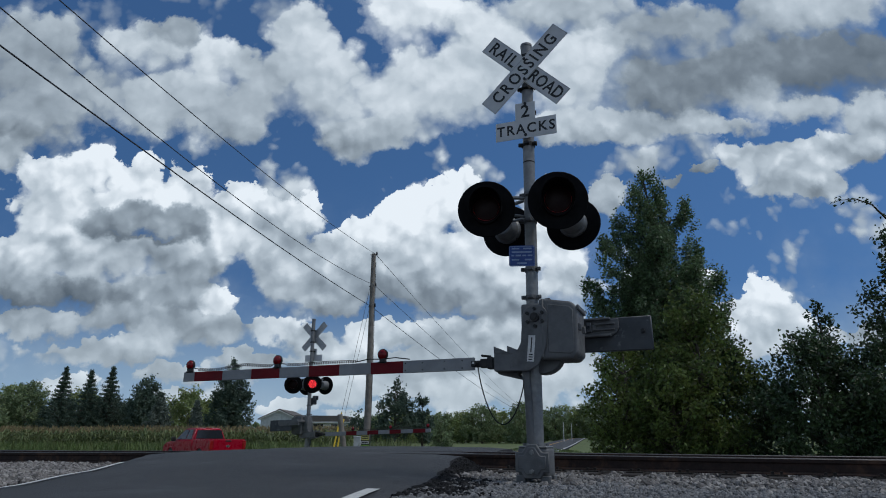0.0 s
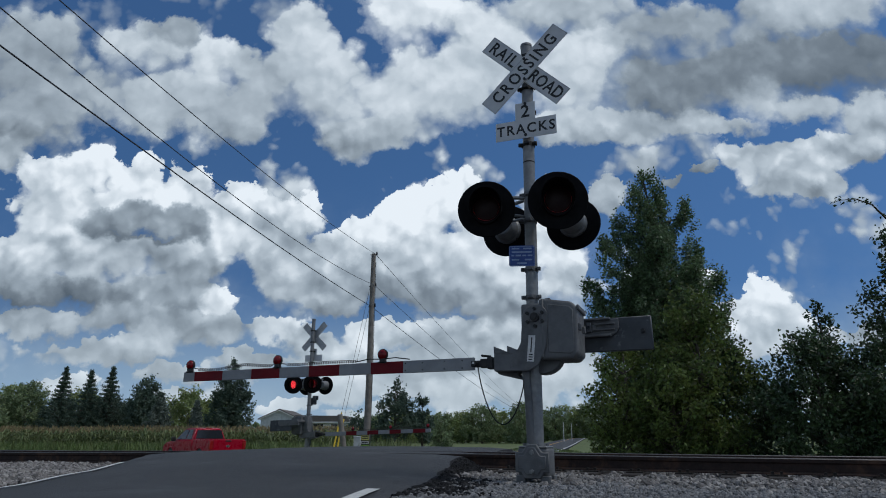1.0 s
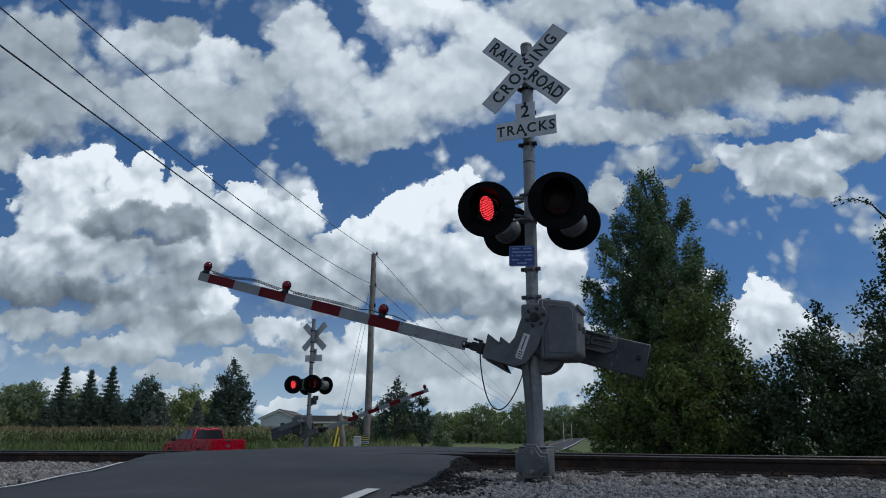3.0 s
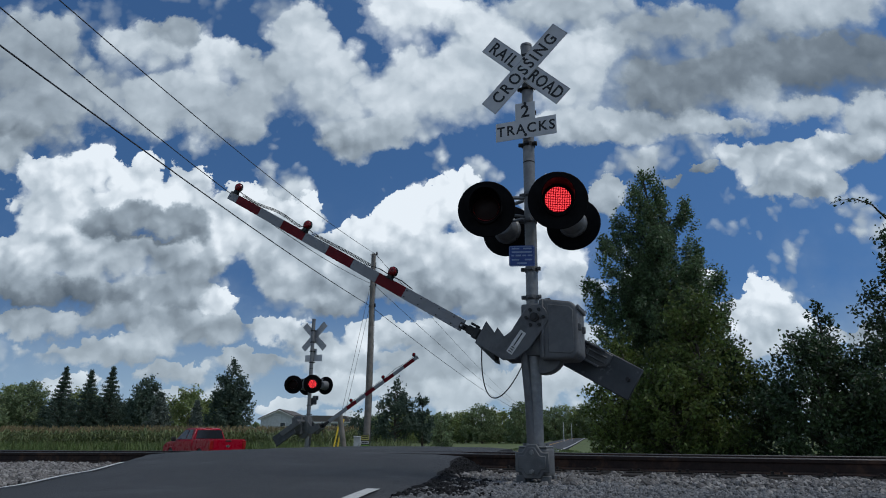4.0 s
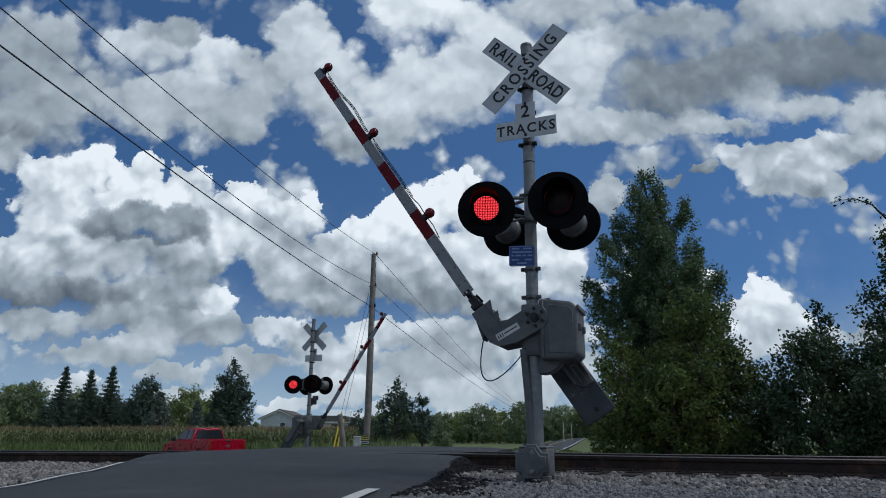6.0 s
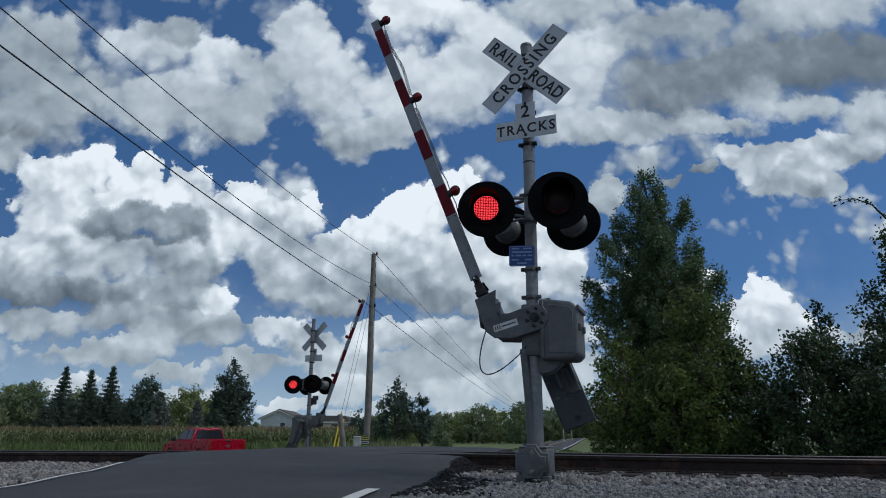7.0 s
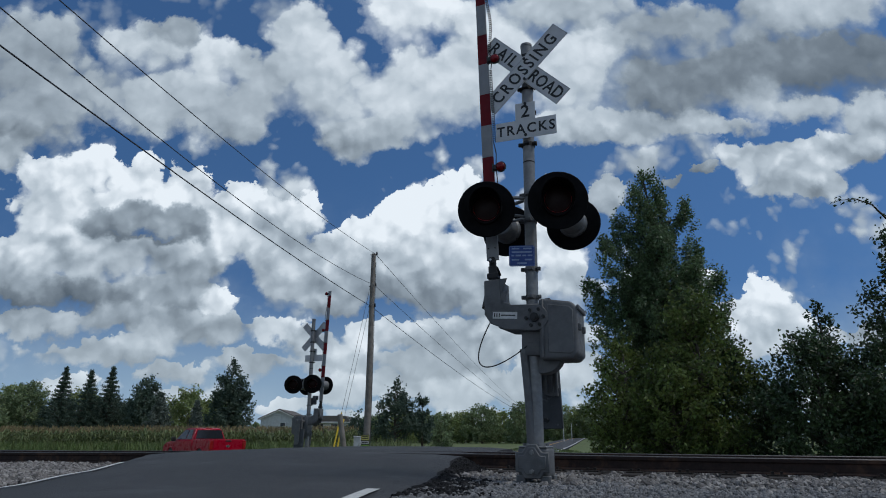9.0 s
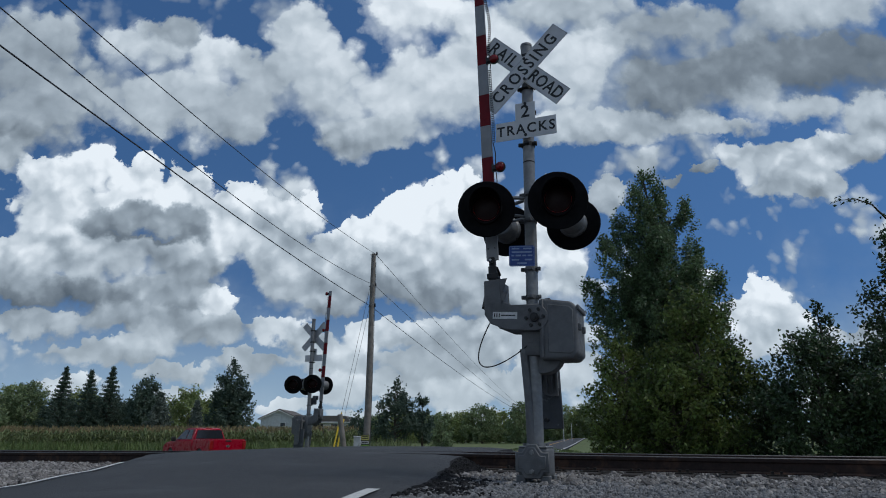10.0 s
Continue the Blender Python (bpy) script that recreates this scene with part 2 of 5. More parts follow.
M = dict(
    asphalt=material("asphalt", (0.034, 0.036, 0.042), 0.72, spec=0.45, color2=(0.019, 0.020, 0.024), scale=55, bump=0.6, bump_scale=130, spots=(0.066, 0.068, 0.076), spot_scale=0.7, spot_lo=0.45, spot_hi=0.8),
    crumble=material("broken_asphalt", (0.026, 0.026, 0.028), 0.95, spec=0.1, color2=(0.012, 0.012, 0.013), scale=22, bump=1.0, bump_scale=28, spots=(0.045, 0.045, 0.047), spot_scale=6, island=0.6),
    line=material("road_paint_white", (0.62, 0.62, 0.60), 0.7, scale=30, spots=(0.20, 0.20, 0.20), spot_scale=9, spot_lo=0.58, spot_hi=0.7),
    yline=material("road_paint_yellow", (0.55, 0.30, 0.05), 0.7, scale=30),
    soil=material("soil_gravel", (0.060, 0.058, 0.055), 0.9, color2=(0.034, 0.033, 0.031), scale=25, bump=0.6, bump_scale=45, spots=(0.06, 0.058, 0.052), spot_scale=1.2),
    grass=material("grass_ground", (0.105, 0.135, 0.034), 0.9, color2=(0.075, 0.105, 0.026), scale=0.7, bump=0.5, bump_scale=8, spots=(0.13, 0.14, 0.05), spot_scale=0.12),
    blades=material("grass_blades", (0.17, 0.22, 0.07), 0.7, color2=(0.07, 0.11, 0.03), scale=1.0, island=0.5, translucent=0.25),
    stone=material("ballast_stone", (0.26, 0.243, 0.23), 0.85, color2=(0.12, 0.112, 0.106), scale=22, island=1.2, bump=0.3, bump_scale=90),
    chip=material("gravel_chip", (0.20, 0.20, 0.20), 0.85, color2=(0.12, 0.12, 0.125), scale=50, island=0.8),
    rail=material("rail_rust", (0.036, 0.023, 0.020), 0.8, spec=0.25, color2=(0.026, 0.018, 0.016), scale=14, bump=0.25, bump_scale=70, spots=(0.085, 0.046, 0.03), spot_scale=3),
    railtop=material("rail_worn_steel", (0.16, 0.15, 0.145), 0.5, metal=1.0, scale=20),
    tie=material("tie_wood", (0.034, 0.027, 0.022), 0.95, color2=(0.016, 0.013, 0.012), scale=12, bump=0.6, bump_scale=40),
    galv=material("galvanised_steel", (0.24, 0.245, 0.25), 0.50, metal=0.4, color2=(0.175, 0.18, 0.185), scale=16, spots=(0.17, 0.175, 0.18), spot_scale=5, bump=0.06),
    cast=material("grey_cast_paint", (0.135, 0.138, 0.142), 0.6, metal=0.1, color2=(0.105, 0.108, 0.112), scale=9, spots=(0.075, 0.077, 0.08), spot_scale=3, bump=0.12, bump_scale=90),
    weight=material("dark_steel_plate", (0.065, 0.071, 0.08), 0.55, metal=0.3, color2=(0.045, 0.05, 0.057), scale=5, spots=(0.17, 0.18, 0.19), spot_scale=7, spot_lo=0.6),
    alum=material("sign_white_sheet", (0.58, 0.585, 0.595), 0.45, color2=(0.50, 0.505, 0.515), scale=6, spots=(0.45, 0.45, 0.46), spot_scale=11, spot_lo=0.62, spot_hi=0.8),
    bare=material("sign_back_aluminium", (0.45, 0.46, 0.47), 0.5, metal=0.5, scale=6),
    letters=material("black_lettering", (0.012, 0.012, 0.013), 0.5),
    black=material("black_hood_paint", (0.0035, 0.0035, 0.0045), 0.7, scale=5, spec=0.12),
    lens=material("dark_red_lens", (0.012, 0.002, 0.002), 0.5, spec=0.2),
    led=glow_led("red_led_lit"),
    armgrey=material("arm_white_sheeting", (0.27, 0.275, 0.285), 0.5, color2=(0.22, 0.225, 0.235), scale=6, spots=(0.20, 0.205, 0.21), spot_scale=9, spot_lo=0.6),
    armred=material("arm_red_sheeting", (0.165, 0.004, 0.010), 0.5, spec=0.2, color2=(0.12, 0.003, 0.008), scale=6),
    redlens=material("red_plastic_lens", (0.30, 0.006, 0.012), 0.14, color2=(0.16, 0.004, 0.008), scale=30, translucent=0.3),
    rubber=material("black_rubber", (0.015, 0.015, 0.016), 0.6),
    blue=material("blue_sign_sheet", (0.006, 0.050, 0.27), 0.4, color2=(0.005, 0.04, 0.21)),
    pale=material("pale_print", (0.22, 0.33, 0.55), 0.5),
    sticker=material("white_sticker", (0.72, 0.72, 0.70), 0.5),
    wood=material("weathered_pole_wood", (0.25, 0.225, 0.20), 0.85, color2=(0.15, 0.135, 0.12), scale=5, bump=0.4, bump_scale=30),
    yellow=material("yellow_guy_sleeve", (0.72, 0.50, 0.03), 0.5),
    wire=material("wire_aluminium", (0.05, 0.05, 0.055), 0.5, metal=0.3),
    bark=material("bark", (0.10, 0.082, 0.065), 0.9, color2=(0.05, 0.042, 0.035), scale=7, bump=0.6),
    leaf_poplar=material("poplar_leaf", (0.135, 0.190, 0.095), 0.38, color2=(0.085, 0.14, 0.06), scale=0.9, island=1.15, translucent=0.42),
    leaf_shrub=material("shrub_leaf", (0.150, 0.185, 0.050), 0.5, color2=(0.080, 0.125, 0.036), scale=0.6, island=1.15, translucent=0.5),
    leaf_dark=material("dark_shrub_leaf", (0.062, 0.098, 0.040), 0.42, color2=(0.034, 0.062, 0.027), scale=0.6, island=1.15, translucent=0.25),
    # distant leaves lifted above the near ones, haze put into the colour
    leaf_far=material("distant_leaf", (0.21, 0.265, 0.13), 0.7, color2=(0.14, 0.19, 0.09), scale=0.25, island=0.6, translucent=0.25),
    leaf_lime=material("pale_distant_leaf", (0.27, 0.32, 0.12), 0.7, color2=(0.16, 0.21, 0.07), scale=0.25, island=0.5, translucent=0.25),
    needle=material("spruce_needle", (0.095, 0.135, 0.10), 0.7, color2=(0.065, 0.10, 0.072), scale=0.6, island=0.6, translucent=0.3),
    needle_grey=material("blue_spruce_needle", (0.16, 0.19, 0.16), 0.7, color2=(0.06, 0.08, 0.06), scale=0.6, island=0.5),
    # corn and tassel colours raised to carry the sunlight on the field
    corn=material("corn_leaf", (0.185, 0.215, 0.085), 0.65, color2=(0.115, 0.15, 0.055), scale=0.5, island=0.6, translucent=0.25),
    tassel=material("corn_tassel", (0.33, 0.26, 0.13), 0.8, color2=(0.22, 0.17, 0.09), scale=2, island=0.5),
    siding=material("house_siding", (0.62, 0.63, 0.64), 0.6, scale=3),
    roof=material("roof_shingle", (0.13, 0.115, 0.105), 0.85, scale=5),
    trim=material("house_trim_white", (0.78, 0.78, 0.77), 0.5),
    glass=material("window_dark_glass", (0.02, 0.024, 0.03), 0.08, spec=0.6),
    carred=material("truck_red_paint", (0.36, 0.002, 0.020), 0.3, color2=(0.32, 0.002, 0.018), scale=2, spec=0.22),
    carblack=material("truck_black_trim", (0.012, 0.012, 0.013), 0.5),
    chrome=material("bright_trim", (0.6, 0.6, 0.61), 0.2, metal=0.9),
    tail=material("tail_lamp_red", (0.35, 0.01, 0.012), 0.2),
    yard=material("yard_sign_yellow", (0.60, 0.55, 0.16), 0.5),
    greenp=material("yard_sign_green", (0.25, 0.45, 0.06), 0.5),
)


# ---------------------------------------------------------------- mesh helpers
def link(name, mesh, parent=None, label="", m=None):
    ob = new(name, mesh)
    if parent is not None:
        ob.parent = parent
    if m is not None:
        ob.matrix_basis = m
    if label:
        tagged(ob, label)
    return ob


def part(name, bm, mat, parent=None, label="", smooth=False, m=None, angle=40):
    """One bmesh as one mesh object, under a thing or a part."""
    bm.normal_update()
    me = bpy.data.meshes.new(name)
    if smooth:
        for f in bm.faces:
            f.smooth = True
        for e in bm.edges:
            if len(e.link_faces) == 2 and e.calc_face_angle(0) > radians(angle):
                e.smooth = False
    bm.to_mesh(me)
    bm.free()
    for one in (mat if isinstance(mat, (list, tuple)) else [mat]):
        me.materials.append(one)
    return link(name, me, parent, label, m)


def thing(name, label, category, group="", kind="", m=None):
    ob = new(name)
    if m is not None:
        ob.matrix_basis = m
    return tagged(ob, label, category, group, kind)


def box(bm, x0, x1, y0, y1, z0, z1, bevel=0.0, seg=2, m=None):
    made = bmesh.ops.create_cube(bm, size=1.0)["verts"]
    bmesh.ops.scale(bm, vec=(x1 - x0, y1 - y0, z1 - z0), verts=made)
    bmesh.ops.translate(bm, vec=((x0 + x1) / 2, (y0 + y1) / 2, (z0 + z1) / 2), verts=made)
    if bevel:
        edges = {e for v in made for e in v.link_edges}
        out = bmesh.ops.bevel(bm, geom=list(edges), offset=bevel, segments=seg, affect="EDGES", profile=0.5)
        made = list({v for f in out["faces"] for v in f.verts} | {v for v in made if v.is_valid})
    if m is not None:
        bmesh.ops.transform(bm, matrix=m, verts=made)
    return bm


def tube(bm, a, b, r0, r1=None, seg=20, caps=True):
    a, b = Vector(a), Vector(b)
    r1 = r0 if r1 is None else r1
    d = b - a
    m = Matrix.Translation((a + b) / 2) @ d.to_track_quat("Z", "Y").to_matrix().to_4x4()
    bmesh.ops.create_cone(bm, cap_ends=caps, segments=seg, radius1=r0, radius2=r1, depth=d.length, matrix=m)
    return bm


def pipe(bm, pts, r, seg=8):
    """A round bar that follows points."""
    pts = [Vector(p) for p in pts]
    rings = []
    for i, p in enumerate(pts):
        d = (pts[min(i + 1, len(pts) - 1)] - pts[max(i - 1, 0)]).normalized()
        s = d.cross(Vector((0.31, 0.87, 0.38))).normalized()
        u = s.cross(d)
        rr = r[i] if isinstance(r, (list, tuple)) else r
        rings.append([bm.verts.new(p + (s * math.cos(k) + u * math.sin(k)) * rr) for k in (2 * math.pi * j / seg for j in range(seg))])
    for a, b in zip(rings, rings[1:]):
        for j in range(seg):
            bm.faces.new((a[j], a[(j + 1) % seg], b[(j + 1) % seg], b[j]))
    bm.faces.new(rings[0][::-1])
    bm.faces.new(rings[-1])
    return bm


def lathe(bm, prof, seg=40, m=None):
    """Turns (radius, y) round the y axis."""
    rings, made = [], []
    for r, y in prof:
        rings.append([bm.verts.new((r * math.cos(2 * math.pi * j / seg), y, r * math.sin(2 * math.pi * j / seg))) for j in range(seg)])
        made += rings[-1]
    for a, b in zip(rings, rings[1:]):
        for j in range(seg):
            bm.faces.new((a[j], b[j], b[(j + 1) % seg], a[(j + 1) % seg]))
    if m is not None:
        bmesh.ops.transform(bm, matrix=m, verts=made)
    return bm


def slab(bm, pts, y0, y1, bevel=0.0):
    """A plate cut to an outline in x and z, from y0 to y1."""
    f = bm.faces.new([bm.verts.new((x, y0, z)) for x, z in pts])
    out = bmesh.ops.extrude_face_region(bm, geom=[f])
    vs = [g for g in out["geom"] if isinstance(g, bmesh.types.BMVert)]
    bmesh.ops.translate(bm, vec=(0, y1 - y0, 0), verts=vs)
    bmesh.ops.recalc_face_normals(bm, faces=bm.faces)
    if bevel:
        bmesh.ops.bevel(bm, geom=[e for e in bm.edges if len(e.link_faces) == 2 and e.calc_face_angle(0) > 1.0], offset=bevel, segments=1, affect="EDGES")
    return bm


def lettering(text, size, mat, parent, m, spacing=1.0, name="lettering", stretch=1.0):
    cu = bpy.data.curves.new("text", "FONT")
    cu.body, cu.size, cu.align_x, cu.align_y = text, size, "CENTER", "CENTER"
    cu.space_character, cu.extrude, cu.offset, cu.resolution_u = spacing, 0.001, size * 0.018, 3
    tmp = bpy.data.objects.new("text", cu)
    scene.collection.objects.link(tmp)
    me = bpy.data.meshes.new_from_object(tmp)
    bpy.data.objects.remove(tmp)
    me.transform(Matrix.Diagonal((stretch, 1, 1, 1)))
    me.materials.clear()
    me.materials.append(mat)
    return link(name, me, parent, m=m)


def mesh_from(name, verts, faces, mat, kind="stuff", label="", category="", parent=None):
    me = bpy.data.meshes.new(name)
    me.from_pydata([tuple(v) for v in verts], [], faces)
    for one in (mat if isinstance(mat, (list, tuple)) else [mat]):
        me.materials.append(one)
    ob = link(name, me, parent)
    return tagged(ob, label, category, "", kind)


# ---------------------------------------------------------------- ground, track and road
TRACK = radians(-22.0)            # the rails' way across the plan
TX, TY = math.cos(TRACK), math.sin(TRACK)
R0 = Vector((4.8, 7.4))           # a point of the nearest rail
RAIL_TOP = 0.15
RAILS = (0.0, -1.5, -4.4, -5.9)   # distance of the four rails behind the nearest


def rail_z(x, back):
    """Top of a rail: humped a little at the crossing, the far track lower."""
    return RAIL_TOP + 0.028 * math.exp(-(x / 3.2) ** 2) - 0.02 * ease(-x, 4, 9) - (0.10 if back < -3 else 0.0)


def ahead(x, y):
    """Distance in front of the nearest rail, towards the camera."""
    return -((x - R0.x) * -TY + (y - R0.y) * TX)


def along(s, q):
    """A point s along the nearest rail and q in front of it."""
    return Vector((R0.x + TX * s + TY * q, R0.y + TY * s - TX * q))


def ease(v, a, b):
    t = min(max((v - a) / (b - a), 0.0), 1.0)
    return t * t * (3 - 2 * t)


def ground_z(x, y):
    q = ahead(x, y)
    z = -0.05 - 0.10 * ease(q, 3.0, 9.0) - 0.06 * (1 - ease(abs(q + 0.2), 0.8, 1.4))
    if q < -7.0:
        side = ease(x - (-3 + 0.23 * (y - 13)), -8, 2)
        z -= (0.95 - 0.5 * side) * ease(-q, 7.0, 14.0)
        z += ease(y, 40, 150) * (0.35 + 0.55 * side) + 0.5 * ease(y, 150, 900)
    return z + 0.02 * noise.noise((x * 0.6, y * 0.6, 0))


def road_z(x, y):
    q = ahead(x, y)
    if q > -6.6:
        for (a, za), (b, zb) in zip(((0.4, 0.15), (1.35, 0.07), (2.8, 0.0), (5.0, -0.05)), ((1.35, 0.07), (2.8, 0.0), (5.0, -0.05), (12.0, -0.10))):
            if a <= q <= b:
                return za + (zb - za) * (q - a) / (b - a)
        return 0.15 if q < 0.4 else -0.10
    t = ease(-q, 6.6, 16.0)
    return 0.15 * (1 - t) + (ground_z(x, y) + 0.06) * t


def road_edges(y):
    """x of the road's two edges at depth y."""
    lpts = ((-6, -4.9), (2.0, -4.0), (5.0, -3.86), (5.8, -3.84), (9.4, -4.45), (12.0, -4.7), (16.0, -4.2), (22.0, -2.9), (40.0, 1.6), (110.0, 17.8), (300.0, 62.0))
    rpts = ((-6, -1.5), (2.0, -0.8), (5.2, -0.42), (6.4, -0.16), (8.6, 0.12), (10.6, 0.55), (13.0, 1.0), (16.0, 1.5), (22.0, 2.4), (40.0, 6.6), (110.0, 22.8), (300.0, 67.0))
    out = []
    for pts in (lpts, rpts):
        for (ya, xa), (yb, xb) in zip(pts, pts[1:]):
            if ya <= y <= yb:
                out.append(xa + (xb - xa) * (y - ya) / (yb - ya))
                break
    return out


def build_ground():
    xs = sorted({*np.arange(-14, 14.1, 0.35).round(2), *(-14 - np.geomspace(0.6, 1900, 34)).round(2), *(14 + np.geomspace(0.6, 1900, 34)).round(2)})
    ys = sorted({*np.arange(-8, 30.1, 0.4).round(2), *(30 + np.geomspace(0.6, 2800, 46)).round(2), -14.0, -40.0, -300.0})
    verts, faces, mats = [], [], []
    for yy in ys:
        for xx in xs:
            z = ground_z(xx, yy)
            e = road_edges(yy) if -6 <= yy <= 300 else None
            if e and e[0] - 0.3 < xx < e[1] + 0.3:
                z = min(z, road_z(xx, yy) - 0.10)
            verts.append((xx, yy, z))
    w = len(xs)
    for j in range(len(ys) - 1):
        for i in range(w - 1):
            faces.append((j * w + i, j * w + i + 1, (j + 1) * w + i + 1, (j + 1) * w + i))
            mats.append(1 if ahead((xs[i] + xs[i + 1]) / 2, (ys[j] + ys[j + 1]) / 2) < -8.2 else 0)
    ob = mesh_from("ground", verts, faces, [M["soil"], M["grass"]], "structure", "dark gravelly soil by the track, mown grass beyond", "ground")
    ob.data.polygons.foreach_set("material_index", mats)
    ob.data.polygons.foreach_set("use_smooth", [True] * len(mats))


def build_road():
    ys = [*np.arange(-6, 20, 0.25), *np.arange(20, 60, 1.5), *np.arange(60, 300, 8)]
    verts, faces = [], []
    cols = 13
    rnd = random.Random(4)
    for yy in ys:
        l, r = road_edges(yy)
        jag = 0.05 * noise.noise((yy * 2.3, 1.0, 0)) + rnd.uniform(-0.025, 0.025) if yy < 14 else 0
        jag2 = 0.14 * noise.noise((yy * 1.7, 5.0, 0)) + rnd.uniform(-0.03, 0.03) if yy < 14 else 0
        row = []
        for k in range(cols):
            t = k / (cols - 1)
            x = (l - 0.12 + jag) * (1 - t) + (r + jag2) * t
            z = road_z(x, yy) + 0.03 * (1 - (2 * t - 1) ** 2) + 0.02 * noise.noise((x * 0.7, yy * 0.7, 3))
            if k in (0, cols - 1):
                z -= 0.02
            row.append((x, yy, z))
        # crumbled shoulder on the signal's side
        reach = (0.30 + 0.16 * noise.noise((yy * 2.9, 9.0, 0))) * (1 - ease(yy, 14, 20)) + 0.07
        fall = 0.07 + 0.04 * noise.noise((yy * 4.1, 2.0, 0))
        rx, rz = row[-1][0], row[-1][2]
        verts += [(row[0][0] - 0.05, yy, row[0][2] - 0.22), *row, (rx + reach * 0.45, yy, rz - fall + rnd.uniform(-0.015, 0.015)), (rx + reach, yy, rz - 0.24)]
    w = cols + 3
    for j in range(len(ys) - 1):
        for i in range(w - 1):
            faces.append((j * w + i, j * w + i + 1, (j + 1) * w + i + 1, (j + 1) * w + i))
    ob = mesh_from("road", verts, faces, [M["asphalt"], M["crumble"]], "structure", "worn dark asphalt road humped over the tracks", "road")
    ob.data.polygons.foreach_set("use_smooth", [True] * len(faces))
    ob.data.polygons.foreach_set("material_index", [1 if k % (w - 1) >= w - 3 else 0 for k in range(len(faces))])

    def line(name, fx, y0, y1, wide, mat, label, step=0.25):
        v, f = [], []
        yy = y0
        while yy <= y1 + 1e-6:
            x = fx(yy)
            l, r = road_edges(yy)
            for dx in (-wide / 2, wide / 2):
                t = (x + dx - l + 0.12) / (r - l + 0.12)
                v.append((x + dx, yy, road_z(x + dx, yy) + 0.03 * (1 - (2 * t - 1) ** 2) + 0.02 * noise.noise(((x + dx) * 0.7, yy * 0.7, 3)) + 0.006))
            yy += step
        for j in range(len(v) // 2 - 1):
            f.append((2 * j, 2 * j + 1, 2 * j + 3, 2 * j + 2))
        mesh_from(name, v, f, mat, "structure", label, "road marking")
    line("edge_line_1", lambda y: road_edges(y)[0] + 0.06, -5, 9.25, 0.065, M["line"], "worn white edge line at the gravel side")
    line("edge_line_2", lambda y: road_edges(y)[1] - 0.20, -5, 5.6, 0.11, M["line"], "short white edge line ending before the track")
    line("edge_line_3", lambda y: road_edges(y)[1] - 0.15, 30, 200, 0.14, M["line"], "white edge line of the far road", 1.5)
    line("centre_line", lambda y: sum(road_edges(y)) / 2, 30, 200, 0.2, M["yline"], "yellow centre line of the far road", 1.5)


def build_track():
    def section(h0):
        half = [(0.068, 0.0), (0.068, 0.010), (0.012, 0.028), (0.010, 0.115), (0.034, 0.132), (0.036, 0.168), (0.026, 0.178)]
        return [(x, z) for x, z in half] + [(-x, z) for x, z in reversed(half)]

    length = 260.0
    for k, back in enumerate(RAILS):
        bm = bmesh.new()
        sec = section(0)
        steps = [-130, -80, -50, *(-30 + 0.8 * i for i in range(61)), 30, 60, 130]
        rings = []
        for s in steps:
            ring = []
            for dx, dz in sec:
                p = along(s, back + dx)
                ring.append(bm.verts.new((p.x, p.y, rail_z(p.x, back) - 0.178 + dz)))
            rings.append(ring)
        n = len(sec)
        for a, b in zip(rings, rings[1:]):
            for j in range(n):
                f = bm.faces.new((a[j], a[(j + 1) % n], b[(j + 1) % n], b[j]))
                if j in (5, 6, 7):
                    f.material_index = 1
        bmesh.ops.recalc_face_normals(bm, faces=bm.faces)
        rail = part("rail", bm, [M["rail"], M["railtop"]])
        tagged(rail, "rusty steel rail with a worn bright head on ballast", "rail", "rails", "structure")
    # ties
    tie = None
    rnd = random.Random(8)
    for centre in (-0.75, -5.15):
        for i in range(-46, 44):
            s = i * 0.52 + rnd.uniform(-0.03, 0.03)
            p = along(s, centre)
            e = road_edges(p.y)
            if e and e[0] + 0.4 < p.x < e[1] - 0.4:
                continue
            m = Matrix.Translation((p.x, p.y, rail_z(p.x, centre) - 0.178 - 0.013)) @ Matrix.Rotation(TRACK + rnd.uniform(-0.012, 0.012), 4, "Z")
            if tie is None:
                bm = bmesh.new()
                box(bm, -0.115, 0.115, -1.3, 1.3, -0.17, 0.0, 0.012, 1)
                for yy in (-0.75, 0.75):
                    box(bm, -0.1, 0.1, yy - 0.18, yy + 0.18, 0.0, 0.016)
                    for dy in (-0.1, 0.1):
                        box(bm, -0.06, -0.03, yy + dy - 0.02, yy + dy + 0.02, 0.016, 0.05)
                        box(bm, 0.03, 0.06, yy + dy - 0.02, yy + dy + 0.02, 0.016, 0.05)
                tie = part("railway_tie", bm, M["tie"], m=m)
                tagged(tie, "dark creosoted wooden tie with spiked plates", "railway tie", "ties of the tracks")
            else:
                copy_thing(tie, m)


